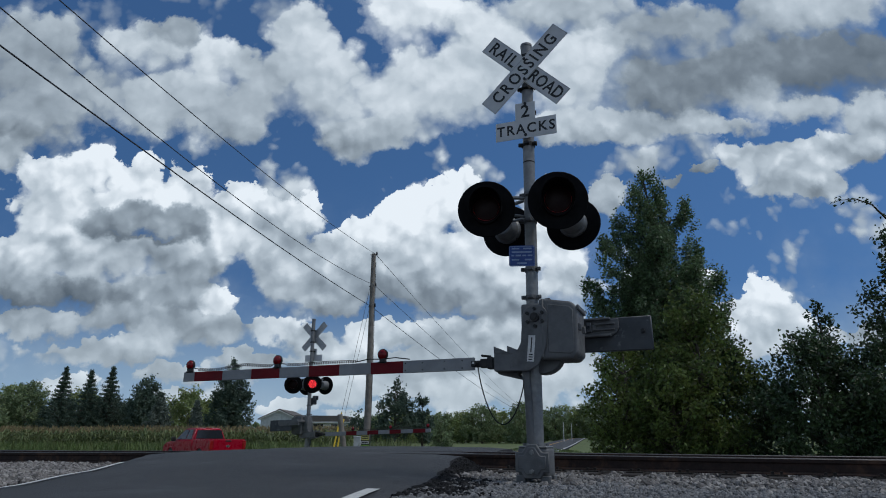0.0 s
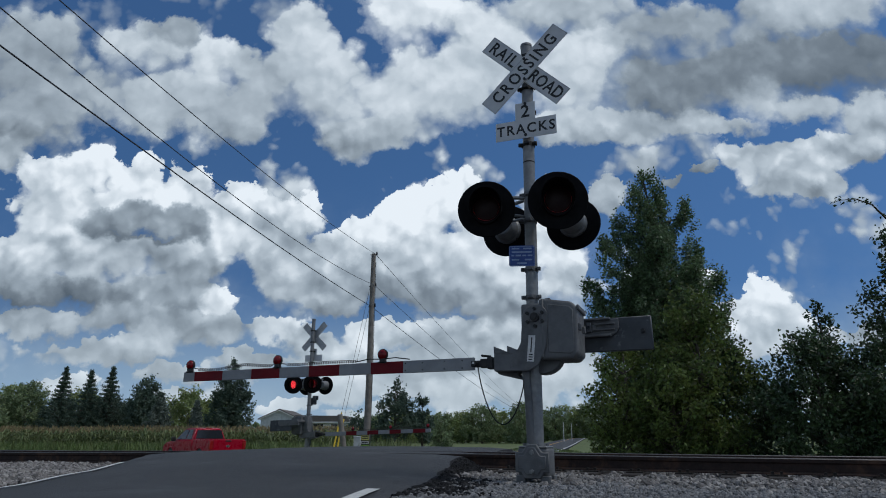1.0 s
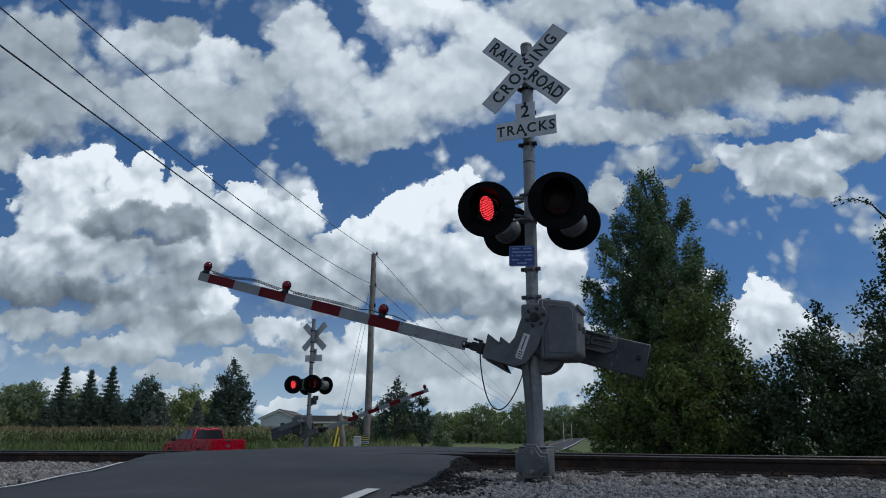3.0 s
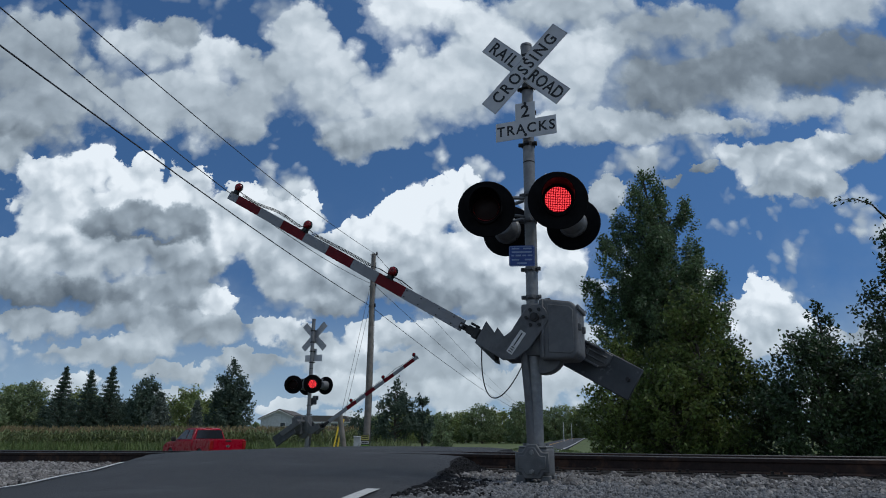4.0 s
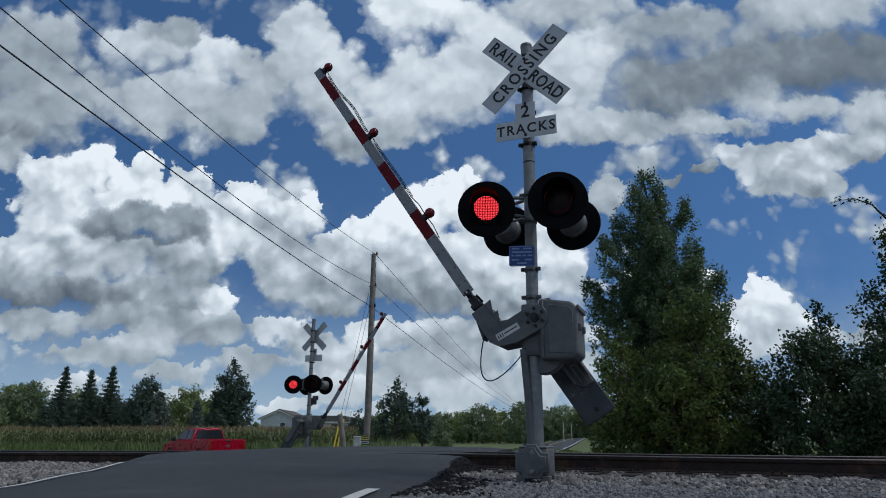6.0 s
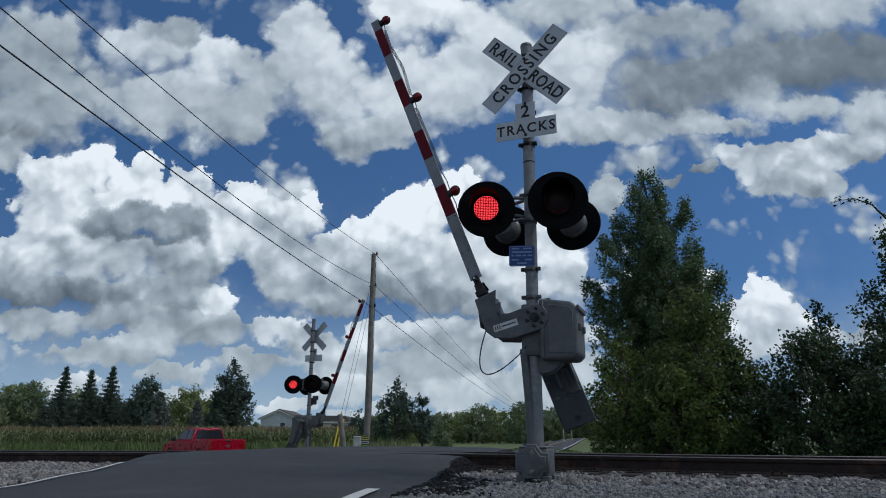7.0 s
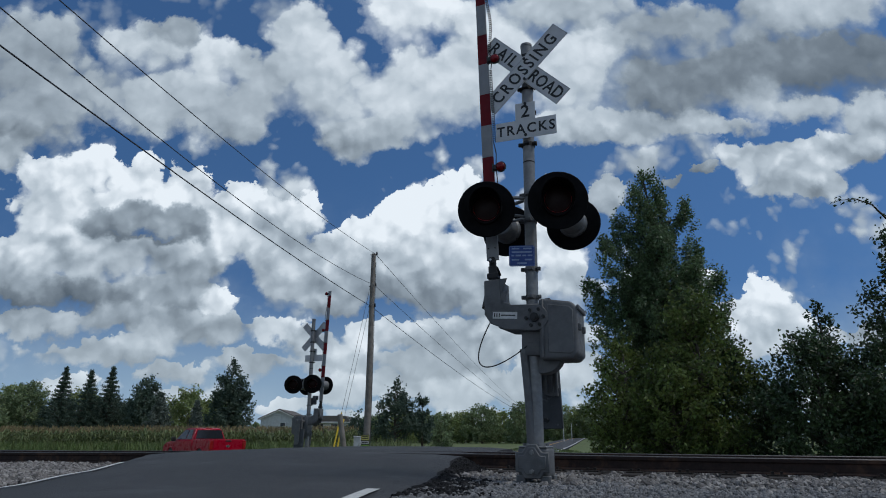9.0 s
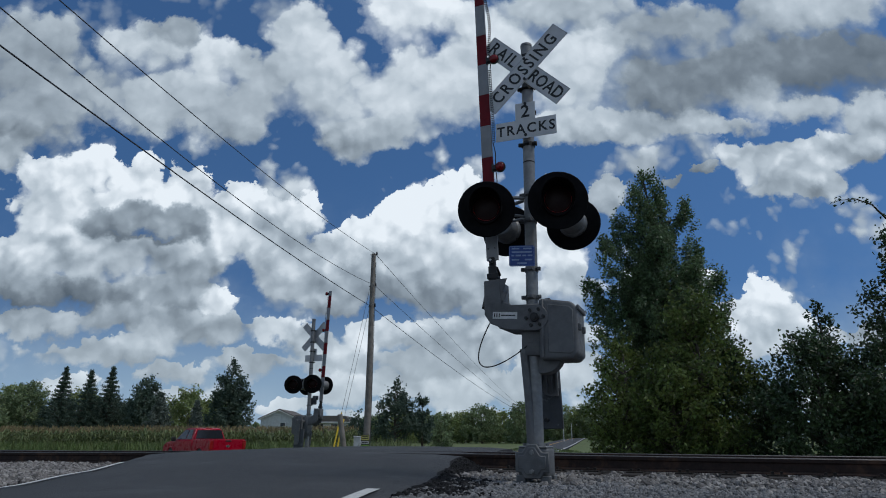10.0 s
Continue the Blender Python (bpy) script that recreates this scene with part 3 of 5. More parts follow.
def stones(name, count, place, size, mat, label, seed):
    """Broken stones: dented, squeezed icosahedra, joined."""
    rnd = np.random.RandomState(seed)
    g = (1 + 5 ** 0.5) / 2
    base = np.array([(-1, g, 0), (1, g, 0), (-1, -g, 0), (1, -g, 0), (0, -1, g), (0, 1, g), (0, -1, -g), (0, 1, -g), (g, 0, -1), (g, 0, 1), (-g, 0, -1), (-g, 0, 1)]) / 1.9
    tri = [(0, 11, 5), (0, 5, 1), (0, 1, 7), (0, 7, 10), (0, 10, 11), (1, 5, 9), (5, 11, 4), (11, 10, 2), (10, 7, 6), (7, 1, 8), (3, 9, 4), (3, 4, 2), (3, 2, 6), (3, 6, 8), (3, 8, 9), (4, 9, 5), (2, 4, 11), (6, 2, 10), (8, 6, 7), (9, 8, 1)]
    verts, faces = [], []
    made = 0
    while made < count:
        p = place(rnd)
        if p is None:
            continue
        s = size * rnd.uniform(0.55, 1.35) * (1.3 if rnd.rand() < 0.1 else 1)
        v = base * rnd.uniform(0.62, 1.12, (12, 1)) * (rnd.uniform(0.6, 1.2, 3) * s)
        q = rnd.normal(size=4)
        q /= np.linalg.norm(q)
        w, x, y, z = q
        rot = np.array([(1 - 2 * (y * y + z * z), 2 * (x * y - z * w), 2 * (x * z + y * w)), (2 * (x * y + z * w), 1 - 2 * (x * x + z * z), 2 * (y * z - x * w)), (2 * (x * z - y * w), 2 * (y * z + x * w), 1 - 2 * (x * x + y * y))])
        v = v @ rot.T + np.array(p) + (0, 0, s * 0.25)
        k = len(verts)
        verts += v.tolist()
        faces += [(a + k, b + k, c + k) for a, b, c in tri]
        made += 1
    return mesh_from(name, verts, faces, mat, "stuff", label, "gravel")


def off_road(x, y, gap=0.12):
    e = road_edges(y)
    return not (e[0] - 0.1 - gap < x < e[1] + gap)


def build_ballast():
    def bed(rnd):
        s, q = rnd.uniform(-19, 3.5), rnd.uniform(0.1, 2.7) if rnd.rand() < 0.9 else rnd.uniform(-1.5, 0)
        p = along(s, q)
        if abs(p.x) > p.y * 0.75 + 0.6 or not off_road(p.x, p.y):
            return None
        if q > 1.2 and rnd.rand() < (q - 1.2) / 1.7 and p.x > 0:
            return None
        if q < 0.62 and math.cos(2 * math.pi * s / 0.52) > 0.15:
            return None
        # heaped between the ties, scraped low before their ends
        gap = 0.5 - 0.5 * math.cos(2 * math.pi * s / 0.52)
        heap = 0.055 * gap * (1 - ease(q, 0.5, 0.9)) + 0.02 * ease(q, 0.8, 1.3) * (1 - ease(q, 1.6, 2.6)) + 0.03 * noise.noise((p.x * 2, p.y * 2, 7))
        return p.x, p.y, ground_z(p.x, p.y) + heap - 0.01
    stones("ballast", 11500, bed, 0.034, M["stone"], "pale grey crushed stone ballast along the rails", 3)

    def bed_left(rnd):
        x, y = rnd.uniform(-9, -3.6), rnd.uniform(5.0, 13)
        if not off_road(x, y, 0.02) or ahead(x, y) < 0.1 or x < -y * 0.76 - 0.4:
            return None
        return x, y, ground_z(x, y) + 0.0 - 0.06 * (1 - ease(ahead(x, y), 0.2, 1.2)) + 0.03 * ease(-x, 3.6, 6.0) + 0.03 * noise.noise((x * 2, y * 2, 7))
    stones("ballast", 9500, bed_left, 0.028, M["stone"], "pale grey crushed stone ballast beside the asphalt", 5)

    def chips(rnd):
        x, y = rnd.uniform(-0.7, 5.2), rnd.uniform(3.6, 8.6)
        if not off_road(x, y, 0.03) or ahead(x, y) < 1.0 or x > y * 0.76 + 0.4:
            return None
        return x, y, ground_z(x, y) + 0.012 * noise.noise((x * 3, y * 3, 2))
    def crumbs(rnd):
        y = rnd.uniform(5.2, 10.8)
        x = road_edges(y)[1] + abs(rnd.normal()) * 0.24 + 0.04
        q = ahead(x, y)
        if q < 0.12:
            return None
        gap = x - road_edges(y)[1]
        return x, y, max(ground_z(x, y), road_z(x, y) - 0.03 - 0.42 * gap)
    stones("broken_asphalt", 2600, crumbs, 0.026, M["crumble"], "dark broken asphalt crumbs along the road edge", 7)
    stones("gravel", 16000, chips, 0.019, M["chip"], "fine dark grey gravel round the signal base", 6)


# ---------------------------------------------------------------- crossing signals
# the arm's angle by the second; the nearer mast leans a little
GATE_NEAR = ((0, -0.9), (1.7, -0.9), (1.85, -0.3), (2.0, 1.1), (2.25, 4.5), (2.5, 8.4), (3.25, 19.2), (4.0, 30.0), (4.5, 36.6), (5.0, 43.2), (5.5, 49.6), (6.25, 59.2), (7.0, 68.5), (7.5, 75.2), (8.0, 81.8), (8.3, 85.6), (8.5, 87.2), (8.7, 87.6), (9.0, 87.6), (10, 87.4))
GATE_FAR = ((0, 1.6), (1.7, 1.6), (1.9, 2.2), (2.25, 6.5), (2.5, 10.3), (3.25, 21.0), (4.0, 31.8), (4.5, 38.3), (5.0, 44.4), (5.5, 50.4), (6.25, 60.0), (7.0, 69.5), (7.5, 75.2), (8.0, 81.4), (8.3, 85.4), (8.5, 87.6), (8.7, 87.8), (10, 87.6))
SWITCH = (0.35, 1.02, 1.7, 2.35, 3.0, 3.65, 4.36, 5.02, 5.65, 6.3, 6.95, 7.68, 8.35)
PIVOT = (0.064, -0.136, 1.543)
movers = []


def flasher(parent, x, y, z, facing, toe, lit_rows):
    """A round flashing light: disc, hood, housing and an LED unit that turns its lit side out."""
    turn = Matrix.Translation((x, y, z)) @ Matrix.Rotation(radians((0 if facing < 0 else 180) + toe), 4, "Z") @ Matrix.Rotation(radians(5 if toe else 0), 4, "X")
    bm = bmesh.new()
    lathe(bm, [(0.150, -0.006), (0.298, -0.006), (0.305, 0.0), (0.298, 0.008), (0.150, 0.008)], 56)
    disc = part("background_disc", bm, M["black"], parent, "matt black round background", True, turn)
    bm = bmesh.new()
    seg = 48
    rings = []
    for r, front in ((0.168, True), (0.162, True), (0.162, False), (0.168, False)):
        ring = []
        for j in range(seg + 1):
            a = 2 * math.pi * j / seg
            deep = -0.27 + 0.235 * (0.5 - 0.5 * math.sin(a)) ** 1.4 if front else 0.0
            ring.append(bm.verts.new((r * math.cos(a), deep, r * math.sin(a))))
        rings.append(ring)
    for a, b in zip(rings, rings[1:] + rings[:1]):
        for j in range(seg):
            bm.faces.new((a[j], a[j + 1], b[j + 1], b[j]))
    bmesh.ops.recalc_face_normals(bm, faces=bm.faces)
    part("hood", bm, M["black"], disc, "", True)
    bm = bmesh.new()
    lathe(bm, [(0.160, 0.008), (0.158, 0.05), (0.140, 0.07), (0.136, 0.24), (0.120, 0.27), (0.0005, 0.275)], 40)
    part("housing", bm, M["galv"], disc, "grey metal lamp housing", True)
    bm = bmesh.new()
    for a in (45, 135, 225, 315):
        tube(bm, (0.15 * math.cos(radians(a)), 0.03, 0.15 * math.sin(radians(a))), (0.168 * math.cos(radians(a)), 0.03, 0.168 * math.sin(radians(a))), 0.012, seg=8)
    part("latch", bm, M["rubber"], disc)
    bm = bmesh.new()
    lathe(bm, [(0.137, -0.034), (0.166, -0.034), (0.166, -0.022), (0.137, -0.022), (0.137, -0.034)], 40)
    part("lens_rim", bm, M["black"], disc, "", True)
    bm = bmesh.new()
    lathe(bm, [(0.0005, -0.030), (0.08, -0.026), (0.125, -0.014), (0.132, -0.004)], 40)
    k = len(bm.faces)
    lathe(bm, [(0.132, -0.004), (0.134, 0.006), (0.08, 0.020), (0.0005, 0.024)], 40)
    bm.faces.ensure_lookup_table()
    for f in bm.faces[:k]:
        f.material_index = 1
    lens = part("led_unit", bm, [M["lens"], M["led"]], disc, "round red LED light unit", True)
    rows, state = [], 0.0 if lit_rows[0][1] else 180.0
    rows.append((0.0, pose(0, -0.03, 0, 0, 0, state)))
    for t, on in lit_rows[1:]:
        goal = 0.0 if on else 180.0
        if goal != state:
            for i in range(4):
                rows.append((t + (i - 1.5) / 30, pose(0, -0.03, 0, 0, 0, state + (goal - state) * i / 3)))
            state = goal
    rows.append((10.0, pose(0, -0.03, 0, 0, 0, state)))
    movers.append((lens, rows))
    return disc


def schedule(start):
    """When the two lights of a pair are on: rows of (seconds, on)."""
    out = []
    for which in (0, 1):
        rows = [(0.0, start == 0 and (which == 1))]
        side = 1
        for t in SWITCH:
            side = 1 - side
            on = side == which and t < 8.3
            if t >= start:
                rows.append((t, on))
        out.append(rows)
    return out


def crossing_signal(m, near):
    sig = thing("crossing_signal", "grey steel railway crossing signal with crossbuck, flashers and gate arm" if near else "distant grey railway crossing signal seen from its back with gate arm", "crossing signal", "signals at the crossing", m=m)
    # mast and foot
    bm = bmesh.new()
    high = 4.79 if near else 5.02
    tube(bm, (0, 0, 0.28), (0, 0, high), 0.0635, seg=32)
    tube(bm, (0, 0, high - 0.01), (0, 0, high + 0.02), 0.069, 0.066, seg=32)
    part("mast", bm, M["galv"], sig, "galvanised steel tube", True)
    bm = bmesh.new()
    tube(bm, (0, 0, 0.26), (0, 0, 1.24), 0.080, 0.072, seg=32)
    part("mast_sleeve", bm, M["galv"], sig, "", True)
    bm = bmesh.new()
    pipe(bm, [(-0.03, -0.07, 0.30), (-0.04, -0.075, 0.7), (-0.065, -0.075, 1.02), (-0.085, -0.07, 1.24)], 0.040, 12)
    part("conduit", bm, M["cast"], sig, "dark grey flexible conduit", True)
    base = part("junction_box_base", box(bmesh.new(), -0.15, 0.15, -0.14, 0.16, 0.02, 0.285, 0.03, 3), M["cast"], sig, "grey cast metal junction box at the foot", True)
    bm = bmesh.new()
    slab(bm, [(-0.165, 0.06), (-0.11, 0.06), (-0.08, 0.005), (0.08, 0.005), (0.11, 0.06), (0.165, 0.06), (0.165, 0.245), (0.10, 0.245), (0.075, 0.275), (0.045, 0.32), (-0.045, 0.32), (-0.075, 0.275), (-0.10, 0.245), (-0.165, 0.245)], -0.170, -0.142, 0.008)
    slab(bm, [(-0.135, 0.09), (-0.09, 0.09), (-0.06, 0.04), (0.06, 0.04), (0.09, 0.09), (0.135, 0.09), (0.135, 0.215), (0.08, 0.215), (0.05, 0.26), (0.03, 0.29), (-0.03, 0.29), (-0.05, 0.26), (-0.08, 0.215), (-0.135, 0.215)], -0.180, -0.169, 0.006)
    part("cover", bm, M["cast"], base, "", True)
    for zz in (0.07, 0.245):
        bm = bmesh.new()
        tube(bm, (0, -0.17, zz), (0, -0.198, zz), 0.024, seg=6)
        tube(bm, (0, -0.198, zz), (0, -0.212, zz), 0.013, seg=12)
        part("bolt", bm, M["galv"], base)
    bm = bmesh.new()
    for k in (-0.03, 0.0, 0.03):
        box(bm, -0.045 + abs(k), 0.045, -0.184, -0.179, 0.155 + k, 0.163 + k)
    part("cast_mark", bm, M["cast"], base)
    for xx in (-0.12, 0.12):
        for yy in (-0.1, 0.12):
            part("foot", box(bmesh.new(), xx - 0.045, xx + 0.045, yy - 0.05, yy + 0.05, -0.12, 0.035, 0.01, 1), M["cast"], base)
    bm = bmesh.new()
    for a in range(0, 360, 60):
        x, y = 0.115 * math.cos(radians(a)), 0.115 * math.sin(radians(a))
        tube(bm, (x, y, 0.28), (x, y, 0.325), 0.018, seg=6)
    box(bm, -0.14, 0.14, -0.14, 0.14, 0.283, 0.302, 0.008, 1)
    part("flange", bm, M["galv"], base)

    # crossbuck: two crossed blades
    zc = 4.43
    for k, (a, yy, words) in enumerate(((-45, -0.100, ("RAIL", "ROAD")), (45, -0.112, ("CROSSING",)))):
        mm = Matrix.Translation((0, yy, zc)) @ Matrix.Rotation(radians(-a), 4, "Y")
        bm = bmesh.new()
        box(bm, -0.61, 0.61, -0.002, 0.002, -0.1145, 0.1145)
        blade = part("crossbuck_blade", bm, M["alum"], sig, "white sheet blade with black letters", m=mm)
        bm = bmesh.new()
        for z0, z1, x0, x1 in ((0.104, 0.110, -0.6, 0.6), (-0.110, -0.104, -0.6, 0.6), (-0.11, 0.11, -0.606, -0.600), (-0.11, 0.11, 0.600, 0.606)):
            box(bm, x0, x1, -0.0036, -0.002, z0, z1)
        part("border", bm, M["bare"], blade)
        bm = bmesh.new()
        box(bm, -0.606, 0.606, 0.002, 0.004, -0.11, 0.11)
        part("blade_back", bm, M["bare"], blade, "bare aluminium back")
        up = Matrix.Translation((0, -0.0045, 0)) @ Matrix.Rotation(radians(90), 4, "X")
        if len(words) == 2:
            lettering("RAIL", 0.205, M["letters"], blade, Matrix.Translation((-0.345, 0, -0.005)) @ up, 1.18, stretch=0.86)
            lettering("ROAD", 0.205, M["letters"], blade, Matrix.Translation((0.345, 0, -0.005)) @ up, 1.05, stretch=0.80)
        else:
            lettering("CROSSING", 0.205, M["letters"], blade, Matrix.Translation((0, 0, -0.005)) @ up, 1.30, stretch=0.83)
    # number of tracks
    bm = bmesh.new()
    slab(bm, [(-0.345, 3.565), (0.345, 3.565), (0.345, 3.79), (0.11, 3.79), (0.11, 4.0), (-0.115, 4.0), (-0.115, 3.79), (-0.345, 3.79)], -0.112, -0.108)
    plate = part("track_count_sign", bm, M["alum"], sig, "white sheet sign with black letters")
    up = Matrix.Rotation(radians(90), 4, "X")
    if near:
        lettering("2", 0.21, M["letters"], plate, Matrix.Translation((-0.002, -0.114, 3.885)) @ up)
        lettering("TRACKS", 0.165, M["letters"], plate, Matrix.Translation((0, -0.114, 3.675)) @ up, 1.22, stretch=0.95)
    else:
        lettering("2", 0.21, M["letters"], plate, Matrix.Translation((-0.002, -0.114, 3.885)) @ up)
        lettering("TRACKS", 0.165, M["letters"], plate, Matrix.Translation((0, -0.114, 3.675)) @ up, 1.22, stretch=0.95)
    for xx, zz in ((0.0, 3.60), (0.0, 3.985), (0.0, 4.30), (0.0, 4.56)):
        part("sign_bolt", tube(bmesh.new(), (xx, -0.125, zz), (xx, -0.10, zz), 0.017, seg=10), M["rubber"], sig)
    # clamps
    for zz in (3.52, 3.90, 4.22, 4.62, 2.92, 2.62, 2.08, 1.78, 1.32):
        bm = bmesh.new()
        tube(bm, (0, 0, zz - 0.022), (0, 0, zz + 0.022), 0.072, seg=24)
        box(bm, -0.105, -0.06, -0.05, -0.02, zz - 0.02, zz + 0.02, 0.004, 1)
        box(bm, 0.06, 0.105, -0.05, -0.02, zz - 0.02, zz + 0.02, 0.004, 1)
        box(bm, -0.03, 0.03, -0.108, -0.06, zz - 0.018, zz + 0.018, 0.004, 1)
        for xx in (-0.085, 0.085):
            tube(bm, (xx, -0.075, zz), (xx, 0.02, zz), 0.009, seg=8)
        part("clamp", bm, M["rubber"] if zz > 3 else M["cast"], sig, "", True)
    bm = bmesh.new()
    tube(bm, (0, 0, 3.30), (0, 0, 3.315), 0.0655, seg=24)
    part("band", bm, M["rubber"], sig)

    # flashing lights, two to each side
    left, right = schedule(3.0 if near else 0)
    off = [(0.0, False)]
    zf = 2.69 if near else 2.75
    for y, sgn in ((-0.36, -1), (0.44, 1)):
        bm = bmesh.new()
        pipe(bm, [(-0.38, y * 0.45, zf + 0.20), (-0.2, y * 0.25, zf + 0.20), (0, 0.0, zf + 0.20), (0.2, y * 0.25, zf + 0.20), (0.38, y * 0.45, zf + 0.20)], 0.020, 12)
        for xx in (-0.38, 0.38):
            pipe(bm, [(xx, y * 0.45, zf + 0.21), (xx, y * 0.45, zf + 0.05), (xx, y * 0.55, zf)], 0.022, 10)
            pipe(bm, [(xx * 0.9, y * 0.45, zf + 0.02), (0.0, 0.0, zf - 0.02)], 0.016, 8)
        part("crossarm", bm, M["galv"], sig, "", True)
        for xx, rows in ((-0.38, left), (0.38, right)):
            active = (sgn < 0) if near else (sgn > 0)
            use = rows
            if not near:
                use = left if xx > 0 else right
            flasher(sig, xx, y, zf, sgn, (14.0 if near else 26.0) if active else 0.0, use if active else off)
    if not near:
        part("relay_case", box(bmesh.new(), -0.17, -0.05, -0.30, -0.10, 2.26, 2.40, 0.01, 1), M["cast"], sig, "small grey case")
    # blue notice
    turned = Matrix.Translation((-0.075, -0.104, 2.215)) @ Matrix.Rotation(radians(15), 4, "Z")
    bm = bmesh.new()
    slab(bm, [(cx * 0.135 + 0.018 * math.cos(radians(a)) - cx * 0.018, cz * 0.113 + 0.018 * math.sin(radians(a)) - cz * 0.018) for cx, cz, a0 in ((1, 1, 0), (-1, 1, 90), (-1, -1, 180), (1, -1, 270)) for a in (a0, a0 + 45, a0 + 90)], -0.002, 0.002)
    notice = part("notice_plate", bm, M["blue"] if near else M["weight"], sig, "small blue plate with pale print" if near else "small dark grey plate", m=turned)
    bm = bmesh.new()
    for zz, runs in ((0.080, ((-0.105, -0.025), (0.015, 0.105))), (0.042, ((-0.105, 0.105),)), (0.004, ((-0.11, -0.08), (-0.065, -0.01), (0.005, 0.045), (0.06, 0.11))), (-0.042, ((-0.105, -0.03), (0.03, 0.105))), (-0.080, ((-0.05, 0.05),))):
        for a, b in runs:
            box(bm, a, b, -0.0045, -0.0025, zz - 0.008, zz + 0.008)
    part("print_bar", bm, M["pale"], notice)
    bm = bmesh.new()
    for x0, x1, z0, z1 in ((-0.125, 0.125, 0.101, 0.105), (-0.125, 0.125, -0.105, -0.101), (-0.129, -0.125, -0.103, 0.103), (0.125, 0.129, -0.103, 0.103)):
        box(bm, x0, x1, -0.0040, -0.0025, z0, z1)
    part("border", bm, M["pale"], notice)

    # gate mechanism case
    bm = bmesh.new()
    slab(bm, [(0.10, 1.12), (0.43, 1.12), (0.485, 1.17), (0.485, 1.63), (0.43, 1.69), (0.16, 1.735), (0.10, 1.735)], -0.155, 0.25)
    bmesh.ops.bevel(bm, geom=list(bm.edges), offset=0.032, segments=3, affect="EDGES", profile=0.6)
    case = part("mechanism_case", bm, M["cast"], sig, "grey cast gate mechanism case", True)
    bm = bmesh.new()
    box(bm, 0.478, 0.505, -0.15, 0.24, 1.60, 1.655, 0.008, 1)
    box(bm, 0.480, 0.515, -0.12, -0.08, 1.40, 1.47, 0.006, 1)
    slab(bm, [(0.128, 1.135), (0.150, 1.135), (0.150, 1.725), (0.128, 1.725)], -0.172, -0.145, 0.004)
    slab(bm, [(0.19, 1.19), (0.41, 1.17), (0.445, 1.20), (0.445, 1.60), (0.41, 1.64), (0.19, 1.675)], -0.163, -0.150, 0.006)
    box(bm, 0.480, 0.515, 0.10, 0.14, 1.40, 1.47, 0.006, 1)
    part("door_rim", bm, M["cast"], case, "", True)
    bm = bmesh.new()
    pipe(bm, [(0.13, -0.05, 1.715), (0.15, -0.05, 1.745), (0.19, -0.05, 1.745), (0.22, -0.05, 1.712)], 0.012, 8)
    part("lifting_lug", bm, M["rubber"], case)
    bm = bmesh.new()
    box(bm, -0.10, 0.12, -0.10, 0.17, 1.17, 1.70, 0.02, 2)
    part("mast_bracket", bm, M["cast"], sig, "", True)
    bm = bmesh.new()
    lathe(bm, [(0.0005, -0.09), (0.20, -0.09), (0.21, -0.06), (0.21, 0.06), (0.20, 0.09), (0.0005, 0.09)], 32, Matrix.Translation((0.10, 0.05, 1.20)))
    part("motor_housing", bm, M["cast"], sig, "", True)

    # gate arm, turning about the shaft
    arm = part("gate_arm_hub", tube(bmesh.new(), (0, -0.034, 0), (0, 0.74, 0), 0.055, seg=24), M["cast"], sig, "", True)
    arm.location = PIVOT

    def bracket(y0, y1):
        pts = [(-0.44, -0.52), (-0.08, -0.53), (0.02, -0.47), (0.10, -0.30), (0.135, 0.0)]
        pts += [(0.135 * math.cos(radians(a)), 0.135 * math.sin(radians(a))) for a in range(18, 181, 18)]
        pts += [(-0.155, -0.24), (-0.19, -0.31), (-0.25, -0.345), (-0.44, -0.345)]
        return slab(bmesh.new(), pts, y0, y1, 0.006)
    part("arm_bracket_plate", bracket(-0.035, -0.010), M["cast"], arm, "grey cast bracket plate")
    part("arm_bracket_plate", bracket(0.27, 0.295), M["cast"], arm, "grey cast bracket plate")
    bm = bmesh.new()
    for xx, dz, w in ((-0.44, 0.045, 0.02), (-0.30, 0.03, 0.02)):
        slab(bm, [(xx, -0.345), (xx + 0.17, -0.345), (xx + 0.14, -0.33), (xx, -0.27)], -0.035, -0.020)
    slab(bm, [(-0.44, -0.52), (-0.25, -0.52), (-0.18, -0.60), (-0.44, -0.535)], 0.10, 0.26)
    box(bm, -0.43, -0.22, -0.012, 0.27, -0.355, -0.345)
    box(bm, -0.43, -0.12, -0.012, 0.27, -0.525, -0.515)
    part("arm_bracket_rib", bm, M["cast"], arm)
    for a in range(0, 360, 60):
        bx, bz = 0.088 * math.cos(radians(a + 30)), 0.088 * math.sin(radians(a + 30))
        part("hub_bolt", tube(bmesh.new(), (bx, -0.057, bz), (bx, -0.035, bz), 0.017, seg=10), M["rubber"], arm)
    bm = bmesh.new()
    tube(bm, (0, -0.070, 0), (0, -0.035, 0), 0.045, seg=16)
    tube(bm, (0, -0.085, 0), (0, -0.070, 0), 0.026, seg=12)
    part("hub_cap", bm, M["rubber"], arm)
    part("warning_sticker", box(bmesh.new(), -0.035, 0.035, -0.0375, -0.035, -0.13, 0.13, m=Matrix.Translation((-0.05, 0, -0.31)) @ Matrix.Rotation(radians(6), 4, "Y")), M["sticker"], arm, "white sticker with black print")
    bm = bmesh.new()
    mm = Matrix.Translation((-0.05, 0, -0.31)) @ Matrix.Rotation(radians(6), 4, "Y")
